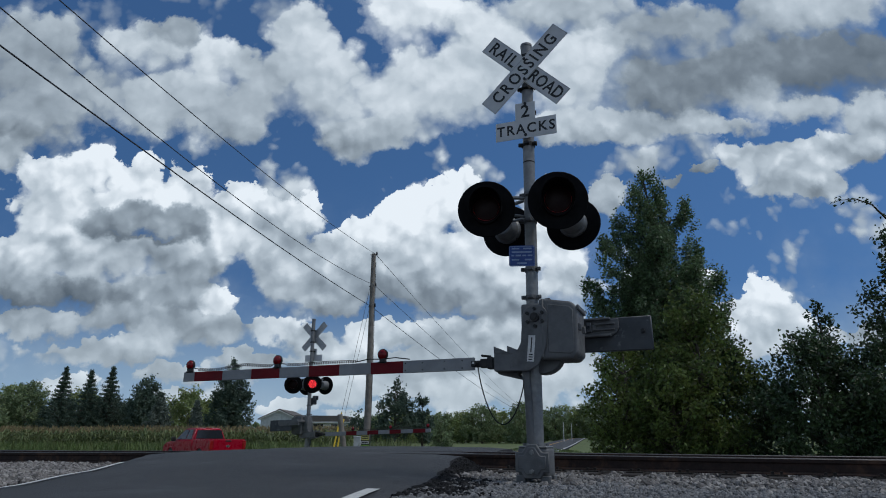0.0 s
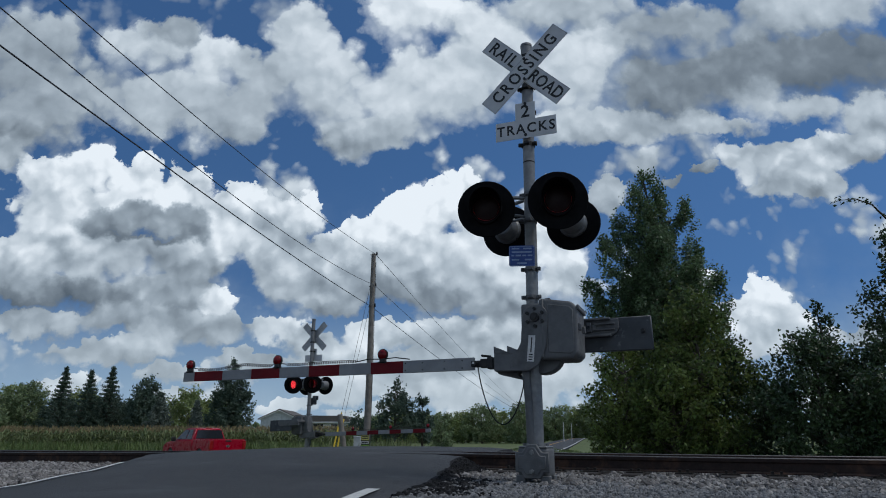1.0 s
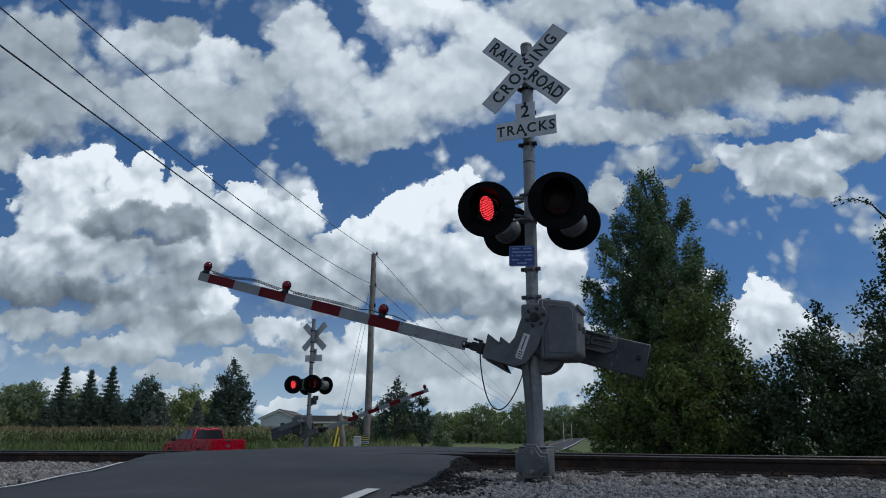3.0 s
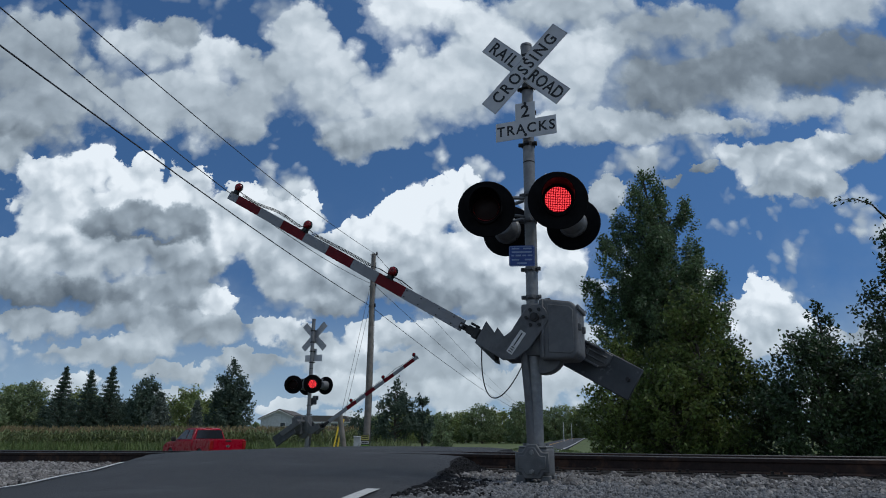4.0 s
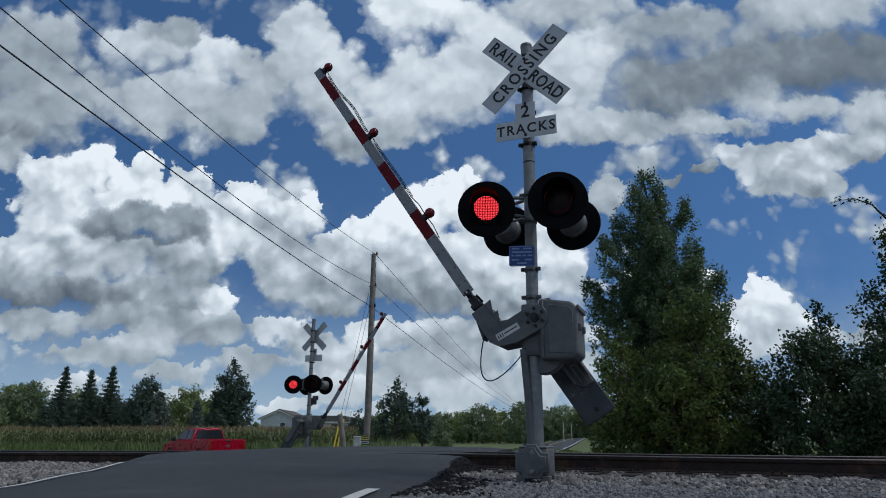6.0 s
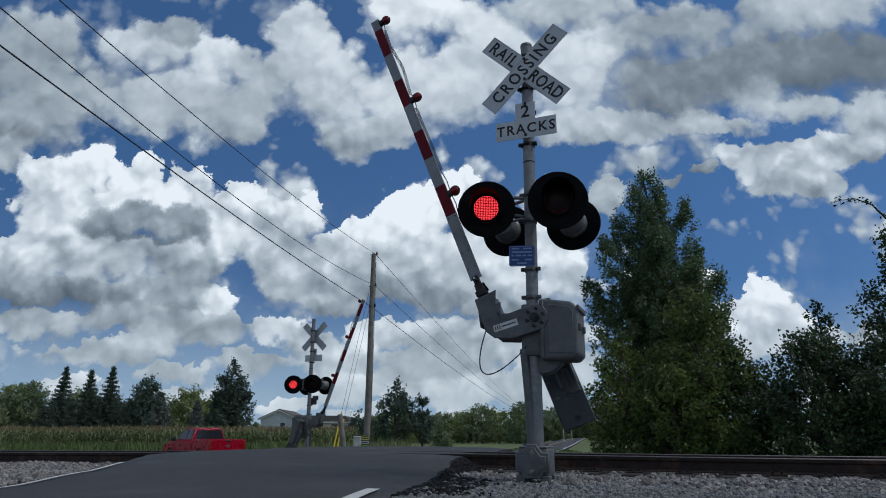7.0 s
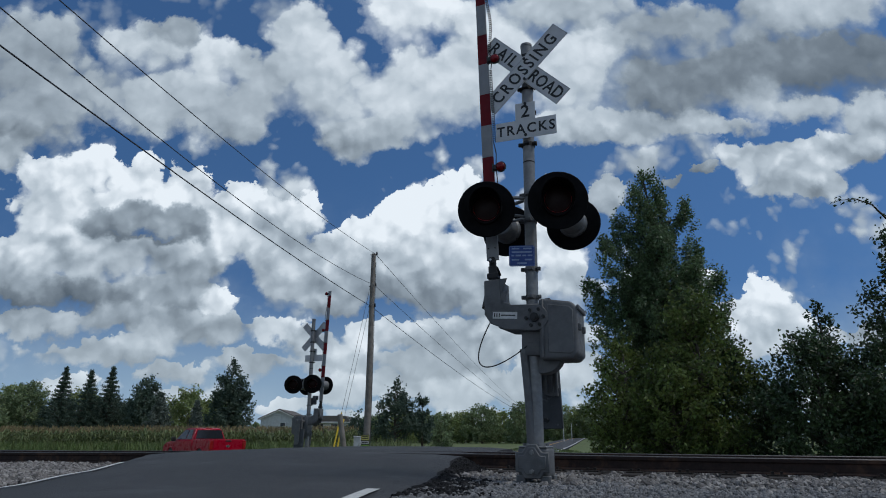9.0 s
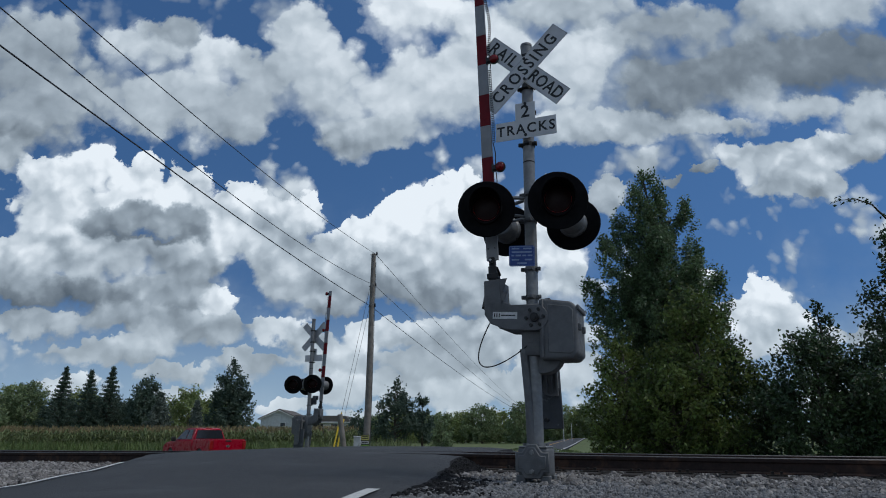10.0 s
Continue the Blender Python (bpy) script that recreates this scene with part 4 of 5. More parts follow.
    box(bm, -0.006, 0.006, -0.0395, -0.0375, -0.04, 0.11, m=mm)
    for k in range(3):
        box(bm, -0.02, 0.02, -0.0395, -0.0375, -0.115 + 0.025 * k, -0.105 + 0.025 * k, m=mm)
    part("sticker_print", bm, M["letters"], arm)
    bm = bmesh.new()
    box(bm, -0.60, -0.40, -0.01, 0.07, -0.475, -0.385, 0.008, 1)
    box(bm, -0.52, -0.46, -0.02, 0.08, -0.49, -0.37, 0.006, 1)
    box(bm, -0.70, -0.58, -0.005, 0.06, -0.465, -0.40, 0.008, 1)
    tube(bm, (-0.64, -0.06, -0.43), (-0.64, 0.04, -0.43), 0.02, seg=10)
    tube(bm, (-0.56, -0.06, -0.36), (-0.50, 0.04, -0.36), 0.012, seg=10)
    part("shear_coupling", bm, M["rubber"], arm, "dark coupling at the arm's root")
    part("coupling_pin", tube(bmesh.new(), (-0.655, -0.066, -0.43), (-0.655, -0.045, -0.43), 0.013, seg=12), M["alum"], arm)
    # board in grey and red bands
    x0, x1 = -0.67, -4.50
    cuts = [x0, -1.48, -1.874, -2.271, -2.672, -3.074, -3.475, -3.90, -4.33, x1]
    for k, (a, b) in enumerate(zip(cuts, cuts[1:])):
        ha, hb = (0.066 - 0.010 * (x0 - v) / (x0 - x1) for v in (a, b))
        bm = bmesh.new()
        box(bm, b, a, 0.014, 0.046, -0.428 - ha, -0.428 + hb, 0.003, 1)
        part("arm_band", bm, M["armred"] if k in (1, 3, 5, 7) else M["armgrey"], arm, "red reflective band" if k % 2 else "grey-white band")
    bm = bmesh.new()
    for xx in (-0.8, -1.0, -1.25, -1.45):
        for dz in (-0.04, 0.035):
            tube(bm, (xx, 0.006, -0.428 + dz), (xx, 0.016, -0.428 + dz), 0.007, seg=8)
    part("arm_bolt", bm, M["rubber"], arm)
    for xx in (-1.73, -3.11, -4.41):
        bm = bmesh.new()
        lathe(bm, [(0.0005, -0.045), (0.03, -0.042), (0.05, -0.026), (0.054, -0.006), (0.054, 0.006), (0.05, 0.026), (0.03, 0.042), (0.0005, 0.045)], 24, Matrix.Translation((xx, 0.02, -0.283)))
        lamp = part("arm_lamp", bm, M["redlens"], arm, "round red lamp lens", True)
        bm = bmesh.new()
        lathe(bm, [(0.054, -0.014), (0.060, -0.012), (0.060, 0.012), (0.054, 0.014)], 24, Matrix.Translation((xx, 0.02, -0.283)))
        box(bm, xx - 0.03, xx + 0.035, -0.01, 0.05, -0.375, -0.325, 0.008, 1)
        box(bm, xx - 0.05, xx + 0.05, 0.0, 0.04, -0.378, -0.362)
        part("lamp_holder", bm, M["rubber"], lamp)
    # coiled cord along the arm
    bm = bmesh.new()
    for a, b, slack in ((-2.05, -2.98, 0.008), (-3.20, -4.28, 0.05)):
        pts = []
        turns = 40
        for i in range(turns * 8 + 1):
            t = i / (turns * 8)
            w = 2 * math.pi * i / 8
            pts.append((a + (b - a) * t, 0.02 + 0.016 * math.cos(w), -0.342 + 0.016 * math.sin(w) + slack * 0.6 * math.sin(math.pi * t) * math.sin(5 * t)))
        pipe(bm, pts, 0.0042, 4)
    for a, b in ((-1.74, -1.40), (-1.74, -2.05), (-2.98, -3.11), (-3.11, -3.20), (-4.28, -4.41)):
        pipe(bm, [(a, 0.01, -0.335), ((a + b) / 2, 0.01, -0.325), (b, 0.01, -0.35)], 0.006, 5)
    part("coiled_cord", bm, M["rubber"], arm, "black coiled lamp cord", True)
    # counterweight behind
    for y0 in (0.59, 0.68):
        part("counterweight_bar", slab(bmesh.new(), [(-0.06, -0.13), (0.66, -0.13), (0.715, -0.10), (0.74, -0.05), (0.74, 0.045), (-0.06, 0.045)], y0, y0 + 0.026, 0.005), M["cast"], arm)
    bm = bmesh.new()
    box(bm, 0.24, 1.07, 0.622, 0.678, -0.29, 0.062, 0.008, 1)
    part("counterweight", bm, M["weight"], arm, "dark steel counterweight plate", True)
    bm = bmesh.new()
    box(bm, 0.02, 0.66, 0.545, 0.592, 0.035, 0.058, 0.004, 1)
    box(bm, 0.02, 0.66, 0.545, 0.592, -0.140, -0.118, 0.004, 1)
    for z0, z1, xa, xb in ((-0.075, -0.060, 0.47, 0.70), (-0.015, 0.0, 0.47, 0.70), (-0.075, 0.0, 0.47, 0.50)):
        box(bm, xa, xb, 0.56, 0.592, z0, z1, 0.003, 1)
    box(bm, 0.41, 0.46, 0.55, 0.592, -0.09, 0.015, 0.006, 1)
    part("counterweight_clamp", bm, M["cast"], arm)
    for xx, zz in ((0.98, -0.10), (0.43, -0.04), (0.12, -0.05)):
        part("counterweight_bolt", tube(bmesh.new(), (xx, 0.55, zz), (xx, 0.625, zz), 0.022, seg=6), M["rubber"], arm)
    movers.append((arm, [(t, pose(*PIVOT, 0, a, 0)) for t, a in (GATE_NEAR if near else GATE_FAR)]))

    # slack cord between arm and mast
    bm = bmesh.new()
    pts = []
    for i in range(25):
        t = i / 24
        pts.append((-0.50 * t, 0, 0.13 * t - 0.56 * (4 * t * (1 - t)) ** 0.8 * 0.95))
    pipe(bm, pts, 0.0065, 6)
    cord = part("slack_cord", bm, M["rubber"], sig, "black slack cable hanging in a loop", True)
    rows = []
    for t, a in GATE_NEAR if near else GATE_FAR:
        f = max(a, 0.0) / 88.0
        rows.append((t, pose(-0.07 + 0.03 * f, -0.10, 0.97 + 0.30 * f + 0.36 * f * (1 - f), 0, 44 * f, 0)))
    movers.append((cord, rows))
    return sig


# ---------------------------------------------------------------- plants
def leaf_mesh(name, centres, per, spread, size, mat, parent, seed, rise=0.8, droop=0.3):
    """Many small bent leaves about clump centres, as one crown."""
    rnd = np.random.RandomState(seed)
    c = np.repeat(np.asarray(centres, float), per, axis=0)
    n = len(c)
    # each clump is a twig that reaches out and up
    m = len(centres)
    axis = np.asarray(centres, float).copy()
    axis[:, 2] = np.hypot(axis[:, 0], axis[:, 1]) * rise + 0.2
    axis /= np.linalg.norm(axis, axis=1)[:, None] + 1e-6
    axis += rnd.normal(size=(m, 3)) * 0.35
    axis = np.repeat(axis, per, axis=0)
    off = np.clip(rnd.normal(size=(n, 3)), -1.7, 1.7) * spread * 0.55 + axis * (rnd.uniform(-1.2, 1.5, n) * spread)[:, None]
    p = c + off
    a = rnd.normal(size=(n, 3))
    a[:, 2] -= droop
    a /= np.linalg.norm(a, axis=1)[:, None]
    b = np.cross(a, rnd.normal(size=(n, 3)))
    b /= np.linalg.norm(b, axis=1)[:, None]
    s = (size * rnd.uniform(0.6, 1.3, n))[:, None]
    up = np.cross(a, b) * s * 0.18
    v = np.stack([p - a * s * 0.5, p + b * s * 0.36 + up, p + a * s * 0.62, p - b * s * 0.36 + up], axis=1).reshape(-1, 3)
    f = [(4 * i, 4 * i + 1, 4 * i + 2, 4 * i + 3) for i in range(n)]
    me = bpy.data.meshes.new(name)
    me.from_pydata(v.tolist(), [], f)
    me.materials.append(mat)
    return link(name, me, parent)


def limbs(parent, height, r, targets, lean=(0, 0), start=0.2, seed=0, mat=None):
    rnd = random.Random(seed)
    bm = bmesh.new()
    top = Vector((lean[0], lean[1], height * 0.93))
    pts = [Vector((0, 0, -0.15)).lerp(top, t) + Vector((0.05 * math.sin(t * 7 + seed), 0.05 * math.cos(t * 5), 0)) * height * 0.1 * t for t in (i / 8 for i in range(9))]
    pipe(bm, pts, [r * (1.25 if i == 0 else 1 - 0.92 * i / 8) for i in range(9)], 10)
    part("trunk", bm, mat or M["bark"], parent, "", True)
    bm = bmesh.new()
    for c in targets:
        c = Vector(c)
        h = max(min(c.z - rnd.uniform(0.15, 0.5) * math.hypot(c.x, c.y) - 0.2, height * 0.9), height * 0.05)
        a = Vector((0, 0, -0.15)).lerp(top, h / (height * 0.93))
        mid = a.lerp(c, 0.55) + Vector((0, 0, -0.05 * (c - a).length))
        pipe(bm, [a, mid, c], [r * 0.28 * (1 - 0.6 * h / height), r * 0.16, 0.012], 5)
    part("limb", bm, mat or M["bark"], parent, "", True)


def broad_tree(name, x, y, height, profile, mat, clumps, per, spread, size, label, seed, category="tree", lobes=3, base=0.0, group="", rise=0.8):
    """profile(t) gives the crown's radius at the share t of its height."""
    rnd = random.Random(seed)
    ob = thing(name, label, category, group, m=pose(x, y, ground_z(x, y)))
    centres = []
    ph = [rnd.uniform(0, 6.28) for _ in range(4)]
    while len(centres) < clumps:
        t = rnd.uniform(base, 1.0)
        a = rnd.uniform(0, 2 * math.pi)
        r = profile(t) * (1 + 0.16 * math.sin(lobes * a + ph[0] + t * 6) + 0.12 * math.sin(5 * a + ph[1] + 11 * t) + 0.14 * math.sin(17 * t + ph[2]))
        d = r * (rnd.uniform(0.15, 1.0) ** 0.45)
        if rnd.random() < r / (profile(0.4) + 0.4) + 0.12:
            centres.append((d * math.cos(a), d * math.sin(a), height * t * 0.97 + 0.02 * height))
    limbs(ob, height, 0.022 * height + 0.03, rnd.sample(centres, min(len(centres), 60)), seed=seed)
    leaf_mesh("crown", centres, per, spread, size, mat, ob, seed, rise)
    return ob


def spruce(x, y, height, radius, mat, label, seed):
    """A pointed cone of tiers, each of drooping branches hung with needles."""
    rnd = random.Random(seed)
    ob = thing("spruce_tree", label, "conifer", "spruces at the field edge", m=pose(x, y, ground_z(x, y)))
    centres, tips = [], []
    tiers = 19
    for k in range(tiers):
        t = 0.03 + 0.95 * k / (tiers - 1)
        n = 11 - int(6 * t)
        turn = rnd.uniform(0, 6.28)
        for j in range(n):
            a = turn + 2 * math.pi * j / n + rnd.uniform(-0.2, 0.2)
            reach = (radius * (1 - t) ** 1.1 + 0.06) * rnd.uniform(0.6, 1.15)
            for i in range(6):
                u = (i + 0.6) / 6
                z = height * t - reach * 0.30 * u + reach * 0.20 * u * u * u
                centres.append((reach * u * math.cos(a), reach * u * math.sin(a), max(z, 0.2)))
            if j % 2 == 0:
                tips.append(centres[-1])
    centres += [(0, 0, height * f) for f in (0.96, 0.975, 0.99, 1.0, 1.01)]
    limbs(ob, height, 0.02 * height, tips, seed=seed)
    leaf_mesh("crown", centres, 12, 0.22, 0.28, mat, ob, seed, -0.15, 0.5)
    return ob


def leader_tree(name, x, y, leaders, mat, per, spread, size, label, seed, category="tree", clumps=100, rise=1.4):
    """A crown of several pointed leaders: (across, deep, top, half width, length) each."""
    rnd = random.Random(seed)
    ob = thing(name, label, category, m=pose(x, y, ground_z(x, y)))
    centres = []
    for across, deep, top, wide, length in leaders:
        for _ in range(int(clumps * wide * length / 4.5)):
            u = rnd.random()
            r = wide * (math.sin(math.pi * min(1.0, 0.18 + 0.82 * u) ** 1.0) ** 0.75 * 0.9 + 0.12) * (rnd.uniform(0.05, 1.0) ** 0.5)
            a = rnd.uniform(0, 6.283)
            f = 0.55 + 0.45 * u
            centres.append((across * f + r * math.cos(a), deep * f + r * math.sin(a), max(top - length * (1 - u) + rnd.uniform(-0.1, 0.1), 0.3)))
    high = max(l[2] for l in leaders)
    limbs(ob, high, 0.02 * high + 0.03, rnd.sample(centres, 60), seed=seed)
    leaf_mesh("crown", centres, per, spread, size, mat, ob, seed, rise)
    return ob


def lerp_profile(rows):
    def at(t):
        for (a, ra), (b, rb) in zip(rows, rows[1:]):
            if a <= t <= b:
                return ra + (rb - ra) * (t - a) / (b - a)
        return rows[-1][1]
    return at


def build_plants():
    leader_tree("poplar_tree", 10.1, 30.0, (
        (0.1, 0.0, 13.9, 0.85, 6.5), (-0.75, -0.6, 12.6, 0.75, 6.0), (0.8, 0.5, 12.5, 0.75, 6.0), (-1.45, 0.2, 11.3, 0.8, 6.0), (1.7, -0.3, 12.0, 0.65, 6.0),
        (-2.4, -0.5, 9.9, 0.85, 5.5), (2.25, 0.2, 9.9, 0.8, 5.5), (-3.05, 0.3, 8.1, 0.9, 5.2), (2.9, -0.4, 8.2, 0.9, 5.2), (0.0, -1.2, 10.2, 1.3, 6.5),
        (-1.2, -1.2, 8.2, 1.3, 6.0), (1.3, -1.2, 8.4, 1.3, 6.0), (0.2, 1.2, 9.0, 1.5, 7.0), (0.0, -0.6, 5.0, 2.2, 4.6)),
        M["leaf_poplar"], 68, 0.24, 0.125, "tall dark green poplar with fluttering leaves", 21, clumps=62, rise=1.6)
    broad_tree("shrub", 7.5, 27.0, 4.9, lerp_profile(((0, 1.2), (0.3, 1.7), (0.6, 1.3), (1, 0.3))), M["leaf_shrub"], 150, 42, 0.26, 0.15, "yellowish green shrub under the poplar", 22, "shrub", group="shrubs along the track")
    broad_tree("shrub", 10.2, 26.0, 6.8, lerp_profile(((0, 1.6), (0.3, 2.0), (0.6, 1.5), (0.85, 0.8), (1, 0.2))), M["leaf_shrub"], 230, 42, 0.28, 0.15, "tall yellowish green shrub by the track", 23, "shrub", group="shrubs along the track")
    broad_tree("shrub", 8.8, 25.4, 4.2, lerp_profile(((0, 1.4), (0.3, 1.8), (0.7, 1.2), (1, 0.3))), M["leaf_shrub"], 170, 44, 0.26, 0.14, "low yellowish green shrub by the track", 29, "shrub", group="shrubs along the track")
    broad_tree("shrub", 11.7, 26.5, 4.6, lerp_profile(((0, 1.5), (0.3, 1.9), (0.7, 1.1), (1, 0.2))), M["leaf_dark"], 200, 56, 0.28, 0.14, "dense dark green shrub by the track", 24, "shrub", group="shrubs along the track")
    broad_tree("shrub", 13.4, 23.5, 4.5, lerp_profile(((0, 1.4), (0.35, 1.8), (0.7, 1.3), (1, 0.3))), M["leaf_dark"], 220, 58, 0.27, 0.135, "dense dark green shrub by the track", 25, "shrub", group="shrubs along the track")
    broad_tree("shrub", 15.5, 23.0, 4.1, lerp_profile(((0, 1.7), (0.4, 2.0), (0.75, 1.3), (1, 0.3))), M["leaf_dark"], 260, 58, 0.27, 0.135, "dense dark green shrub by the track", 26, "shrub", group="shrubs along the track")
    broad_tree("shrub", 15.0, 25.5, 6.0, lerp_profile(((0, 0.6), (0.6, 0.6), (0.85, 0.4), (1, 0.15))), M["leaf_dark"], 70, 36, 0.2, 0.14, "slim dark green sapling above the shrubs", 27, "shrub", group="shrubs along the track")
    broad_tree("broadleaf_tree", 18.7, 24.0, 9.6, lerp_profile(((0, 1.0), (0.3, 2.2), (0.5, 2.5), (0.65, 2.1), (0.8, 2.0), (0.93, 1.2), (1, 0.3))), M["leaf_dark"], 260, 34, 0.26, 0.15, "dark leafy tree with a reaching branch", 28, lobes=2, base=0.42)
    edge_tree = [o for o in bpy.data.objects if o.name == "broadleaf_tree"][0]
    bm = bmesh.new()
    arc = [Vector((-0.4, 0, 8.0)), Vector((-1.1, 0, 9.0)), Vector((-1.7, 0, 9.75)), Vector((-2.3, 0, 10.0)), Vector((-2.9, 0, 9.95)), Vector((-3.3, 0, 9.85))]
    pipe(bm, arc, [0.05, 0.04, 0.03, 0.02, 0.014, 0.008], 6)
    part("reaching_branch", bm, M["bark"], edge_tree, "", True)
    leaf_mesh("branch_leaves", [arc[i].lerp(arc[i + 1], t) for i in range(1, 5) for t in (0.0, 0.35, 0.7)], 5, 0.10, 0.13, M["leaf_dark"], edge_tree, 77)
    # lone cedar and the young trees
    leader_tree("cedar_tree", -22.5, 70.0, (
        (0.0, 0.0, 9.3, 0.8, 4.5), (-0.9, -0.3, 7.8, 0.9, 4.5), (0.95, 0.2, 7.6, 0.9, 4.5), (-1.6, 0.2, 5.6, 0.9, 4.2), (1.8, -0.2, 5.9, 0.95, 4.6),
        (0.0, -0.7, 6.6, 1.3, 5.5), (-1.0, -0.5, 3.6, 1.3, 3.4), (1.1, -0.5, 3.6, 1.3, 3.4), (-2.3, 0.1, 3.4, 0.6, 3.0)),
        M["needle"], 30, 0.28, 0.22, "dark cone-shaped cedar beside the corn field", 31, "conifer", 62, 1.2)
    broad_tree("young_tree", -4.3, 60.0, 6.2, lerp_profile(((0, 0.3), (0.2, 1.0), (0.4, 1.8), (0.7, 1.3), (1, 0.2))), M["needle"], 110, 40, 0.30, 0.22, "open-crowned young tree on the lawn", 32, base=0.18)
    broad_tree("young_tree", -1.9, 61.0, 5.0, lerp_profile(((0, 0.2), (0.25, 0.8), (0.5, 1.1), (1, 0.15))), M["needle"], 60, 36, 0.26, 0.22, "slim young tree on the lawn", 33, base=0.2)
    broad_tree("shrub", -7.4, 58.0, 3.2, lerp_profile(((0, 1.0), (0.5, 1.2), (1, 0.2))), M["needle"], 70, 36, 0.3, 0.2, "dark shrub beside the house", 34, "shrub")
    broad_tree("shrub", -0.2, 75.0, 3.0, lerp_profile(((0, 1.0), (0.5, 1.2), (1, 0.3))), M["leaf_far"], 60, 36, 0.3, 0.22, "green shrub on the lawn", 35, "shrub")
    # spruces and woods to the side
    for k, (px, h, r) in enumerate(((-69.2, 13.4, 5.9), (-65.0, 13.0, 5.7), (-61.6, 13.7, 6.2))):
        spruce(px, 120.0 + k, h, r, M["needle"], "tall dark green spruce behind the corn", 40 + k)
    broad_tree("broadleaf_tree", -53.5, 119.0, 11.2, lerp_profile(((0, 2.0), (0.3, 3.0), (0.7, 2.6), (1, 0.5))), M["needle"], 240, 30, 0.55, 0.42, "dark rounded tree behind the corn", 44)
    spruce(-46.0, 108.0, 8.0, 4.6, M["needle_grey"], "low wide grey-blue spruce", 45)
    spruce(-41.5, 112.0, 7.0, 2.6, M["needle_grey"], "grey-blue spruce behind the corn", 46)
    spruce(-37.5, 112.0, 5.4, 2.8, M["needle_grey"], "small grey-blue spruce behind the corn", 47)
    rnd = random.Random(50)
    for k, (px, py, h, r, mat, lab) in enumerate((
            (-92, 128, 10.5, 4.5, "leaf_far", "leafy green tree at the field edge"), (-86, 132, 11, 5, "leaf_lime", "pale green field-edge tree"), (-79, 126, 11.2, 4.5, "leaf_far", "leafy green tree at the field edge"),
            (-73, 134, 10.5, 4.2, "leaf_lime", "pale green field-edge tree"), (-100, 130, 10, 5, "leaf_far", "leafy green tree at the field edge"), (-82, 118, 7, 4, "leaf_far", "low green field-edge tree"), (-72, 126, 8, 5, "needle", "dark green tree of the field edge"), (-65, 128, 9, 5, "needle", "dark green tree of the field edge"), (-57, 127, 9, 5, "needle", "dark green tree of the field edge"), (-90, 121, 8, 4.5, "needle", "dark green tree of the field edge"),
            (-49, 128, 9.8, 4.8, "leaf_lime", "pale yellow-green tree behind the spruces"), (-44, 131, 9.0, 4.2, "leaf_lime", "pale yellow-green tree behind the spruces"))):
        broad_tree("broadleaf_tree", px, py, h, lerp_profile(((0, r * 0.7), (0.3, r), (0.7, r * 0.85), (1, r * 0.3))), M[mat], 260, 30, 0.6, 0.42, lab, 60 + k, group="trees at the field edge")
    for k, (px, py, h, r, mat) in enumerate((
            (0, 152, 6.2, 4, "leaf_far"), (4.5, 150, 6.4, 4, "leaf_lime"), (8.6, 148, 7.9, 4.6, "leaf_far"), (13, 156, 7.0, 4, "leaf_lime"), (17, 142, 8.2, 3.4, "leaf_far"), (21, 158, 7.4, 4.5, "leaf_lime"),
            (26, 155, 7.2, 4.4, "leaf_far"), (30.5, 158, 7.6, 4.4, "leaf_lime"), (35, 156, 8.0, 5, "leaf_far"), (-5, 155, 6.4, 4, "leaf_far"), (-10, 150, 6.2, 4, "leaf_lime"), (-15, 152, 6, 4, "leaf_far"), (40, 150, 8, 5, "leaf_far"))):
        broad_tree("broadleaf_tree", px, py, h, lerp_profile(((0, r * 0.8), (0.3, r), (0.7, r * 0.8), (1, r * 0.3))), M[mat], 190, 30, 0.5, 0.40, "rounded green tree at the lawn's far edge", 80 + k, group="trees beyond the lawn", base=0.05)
    # a far wood that closes the horizon; its haze is only the pale leaf colour
    r2 = np.random.RandomState(9)
    cen = []
    for _ in range(5200):
        a = r2.uniform(-1.05, 1.05)
        d = r2.uniform(330, 420)
        cen.append((d * math.sin(a), d * math.cos(a), r2.uniform(0, 9.5) * (0.75 + 0.25 * math.sin(a * 37) * math.sin(a * 91))))
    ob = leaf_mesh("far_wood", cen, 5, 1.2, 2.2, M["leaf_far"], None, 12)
    tagged(ob, "green wood along the horizon, haze put into its pale leaf colour", "wood", "", "stuff")


def blades_mesh(name, spots, rnd, h, wide, per, mat, label, category, lean=0.5):
    v, f = [], []
    for x, y in spots:
        z = ground_z(x, y) - 0.02
        for _ in range(per):
            a = rnd.uniform(0, 6.283)
            hh = h * rnd.uniform(0.5, 1.25)
            dx, dy = math.cos(a), math.sin(a)
            l = rnd.uniform(0.1, lean) * hh
            w = wide * rnd.uniform(0.6, 1.3)
            bx, by = x + rnd.uniform(-0.2, 0.2), y + rnd.uniform(-0.2, 0.2)
            k = len(v)
            v += [(bx - dy * w, by + dx * w, z), (bx + dy * w, by - dx * w, z), (bx + dx * l * 0.4 + dy * w * 0.8, by + dy * l * 0.4 - dx * w * 0.8, z + hh * 0.6), (bx + dx * l * 0.4 - dy * w * 0.8, by + dy * l * 0.4 + dx * w * 0.8, z + hh * 0.6), (bx + dx * l, by + dy * l, z + hh)]
            f += [(k, k + 1, k + 2, k + 3), (k + 3, k + 2, k + 4)]
    return mesh_from(name, v, f, mat, "stuff", label, category)


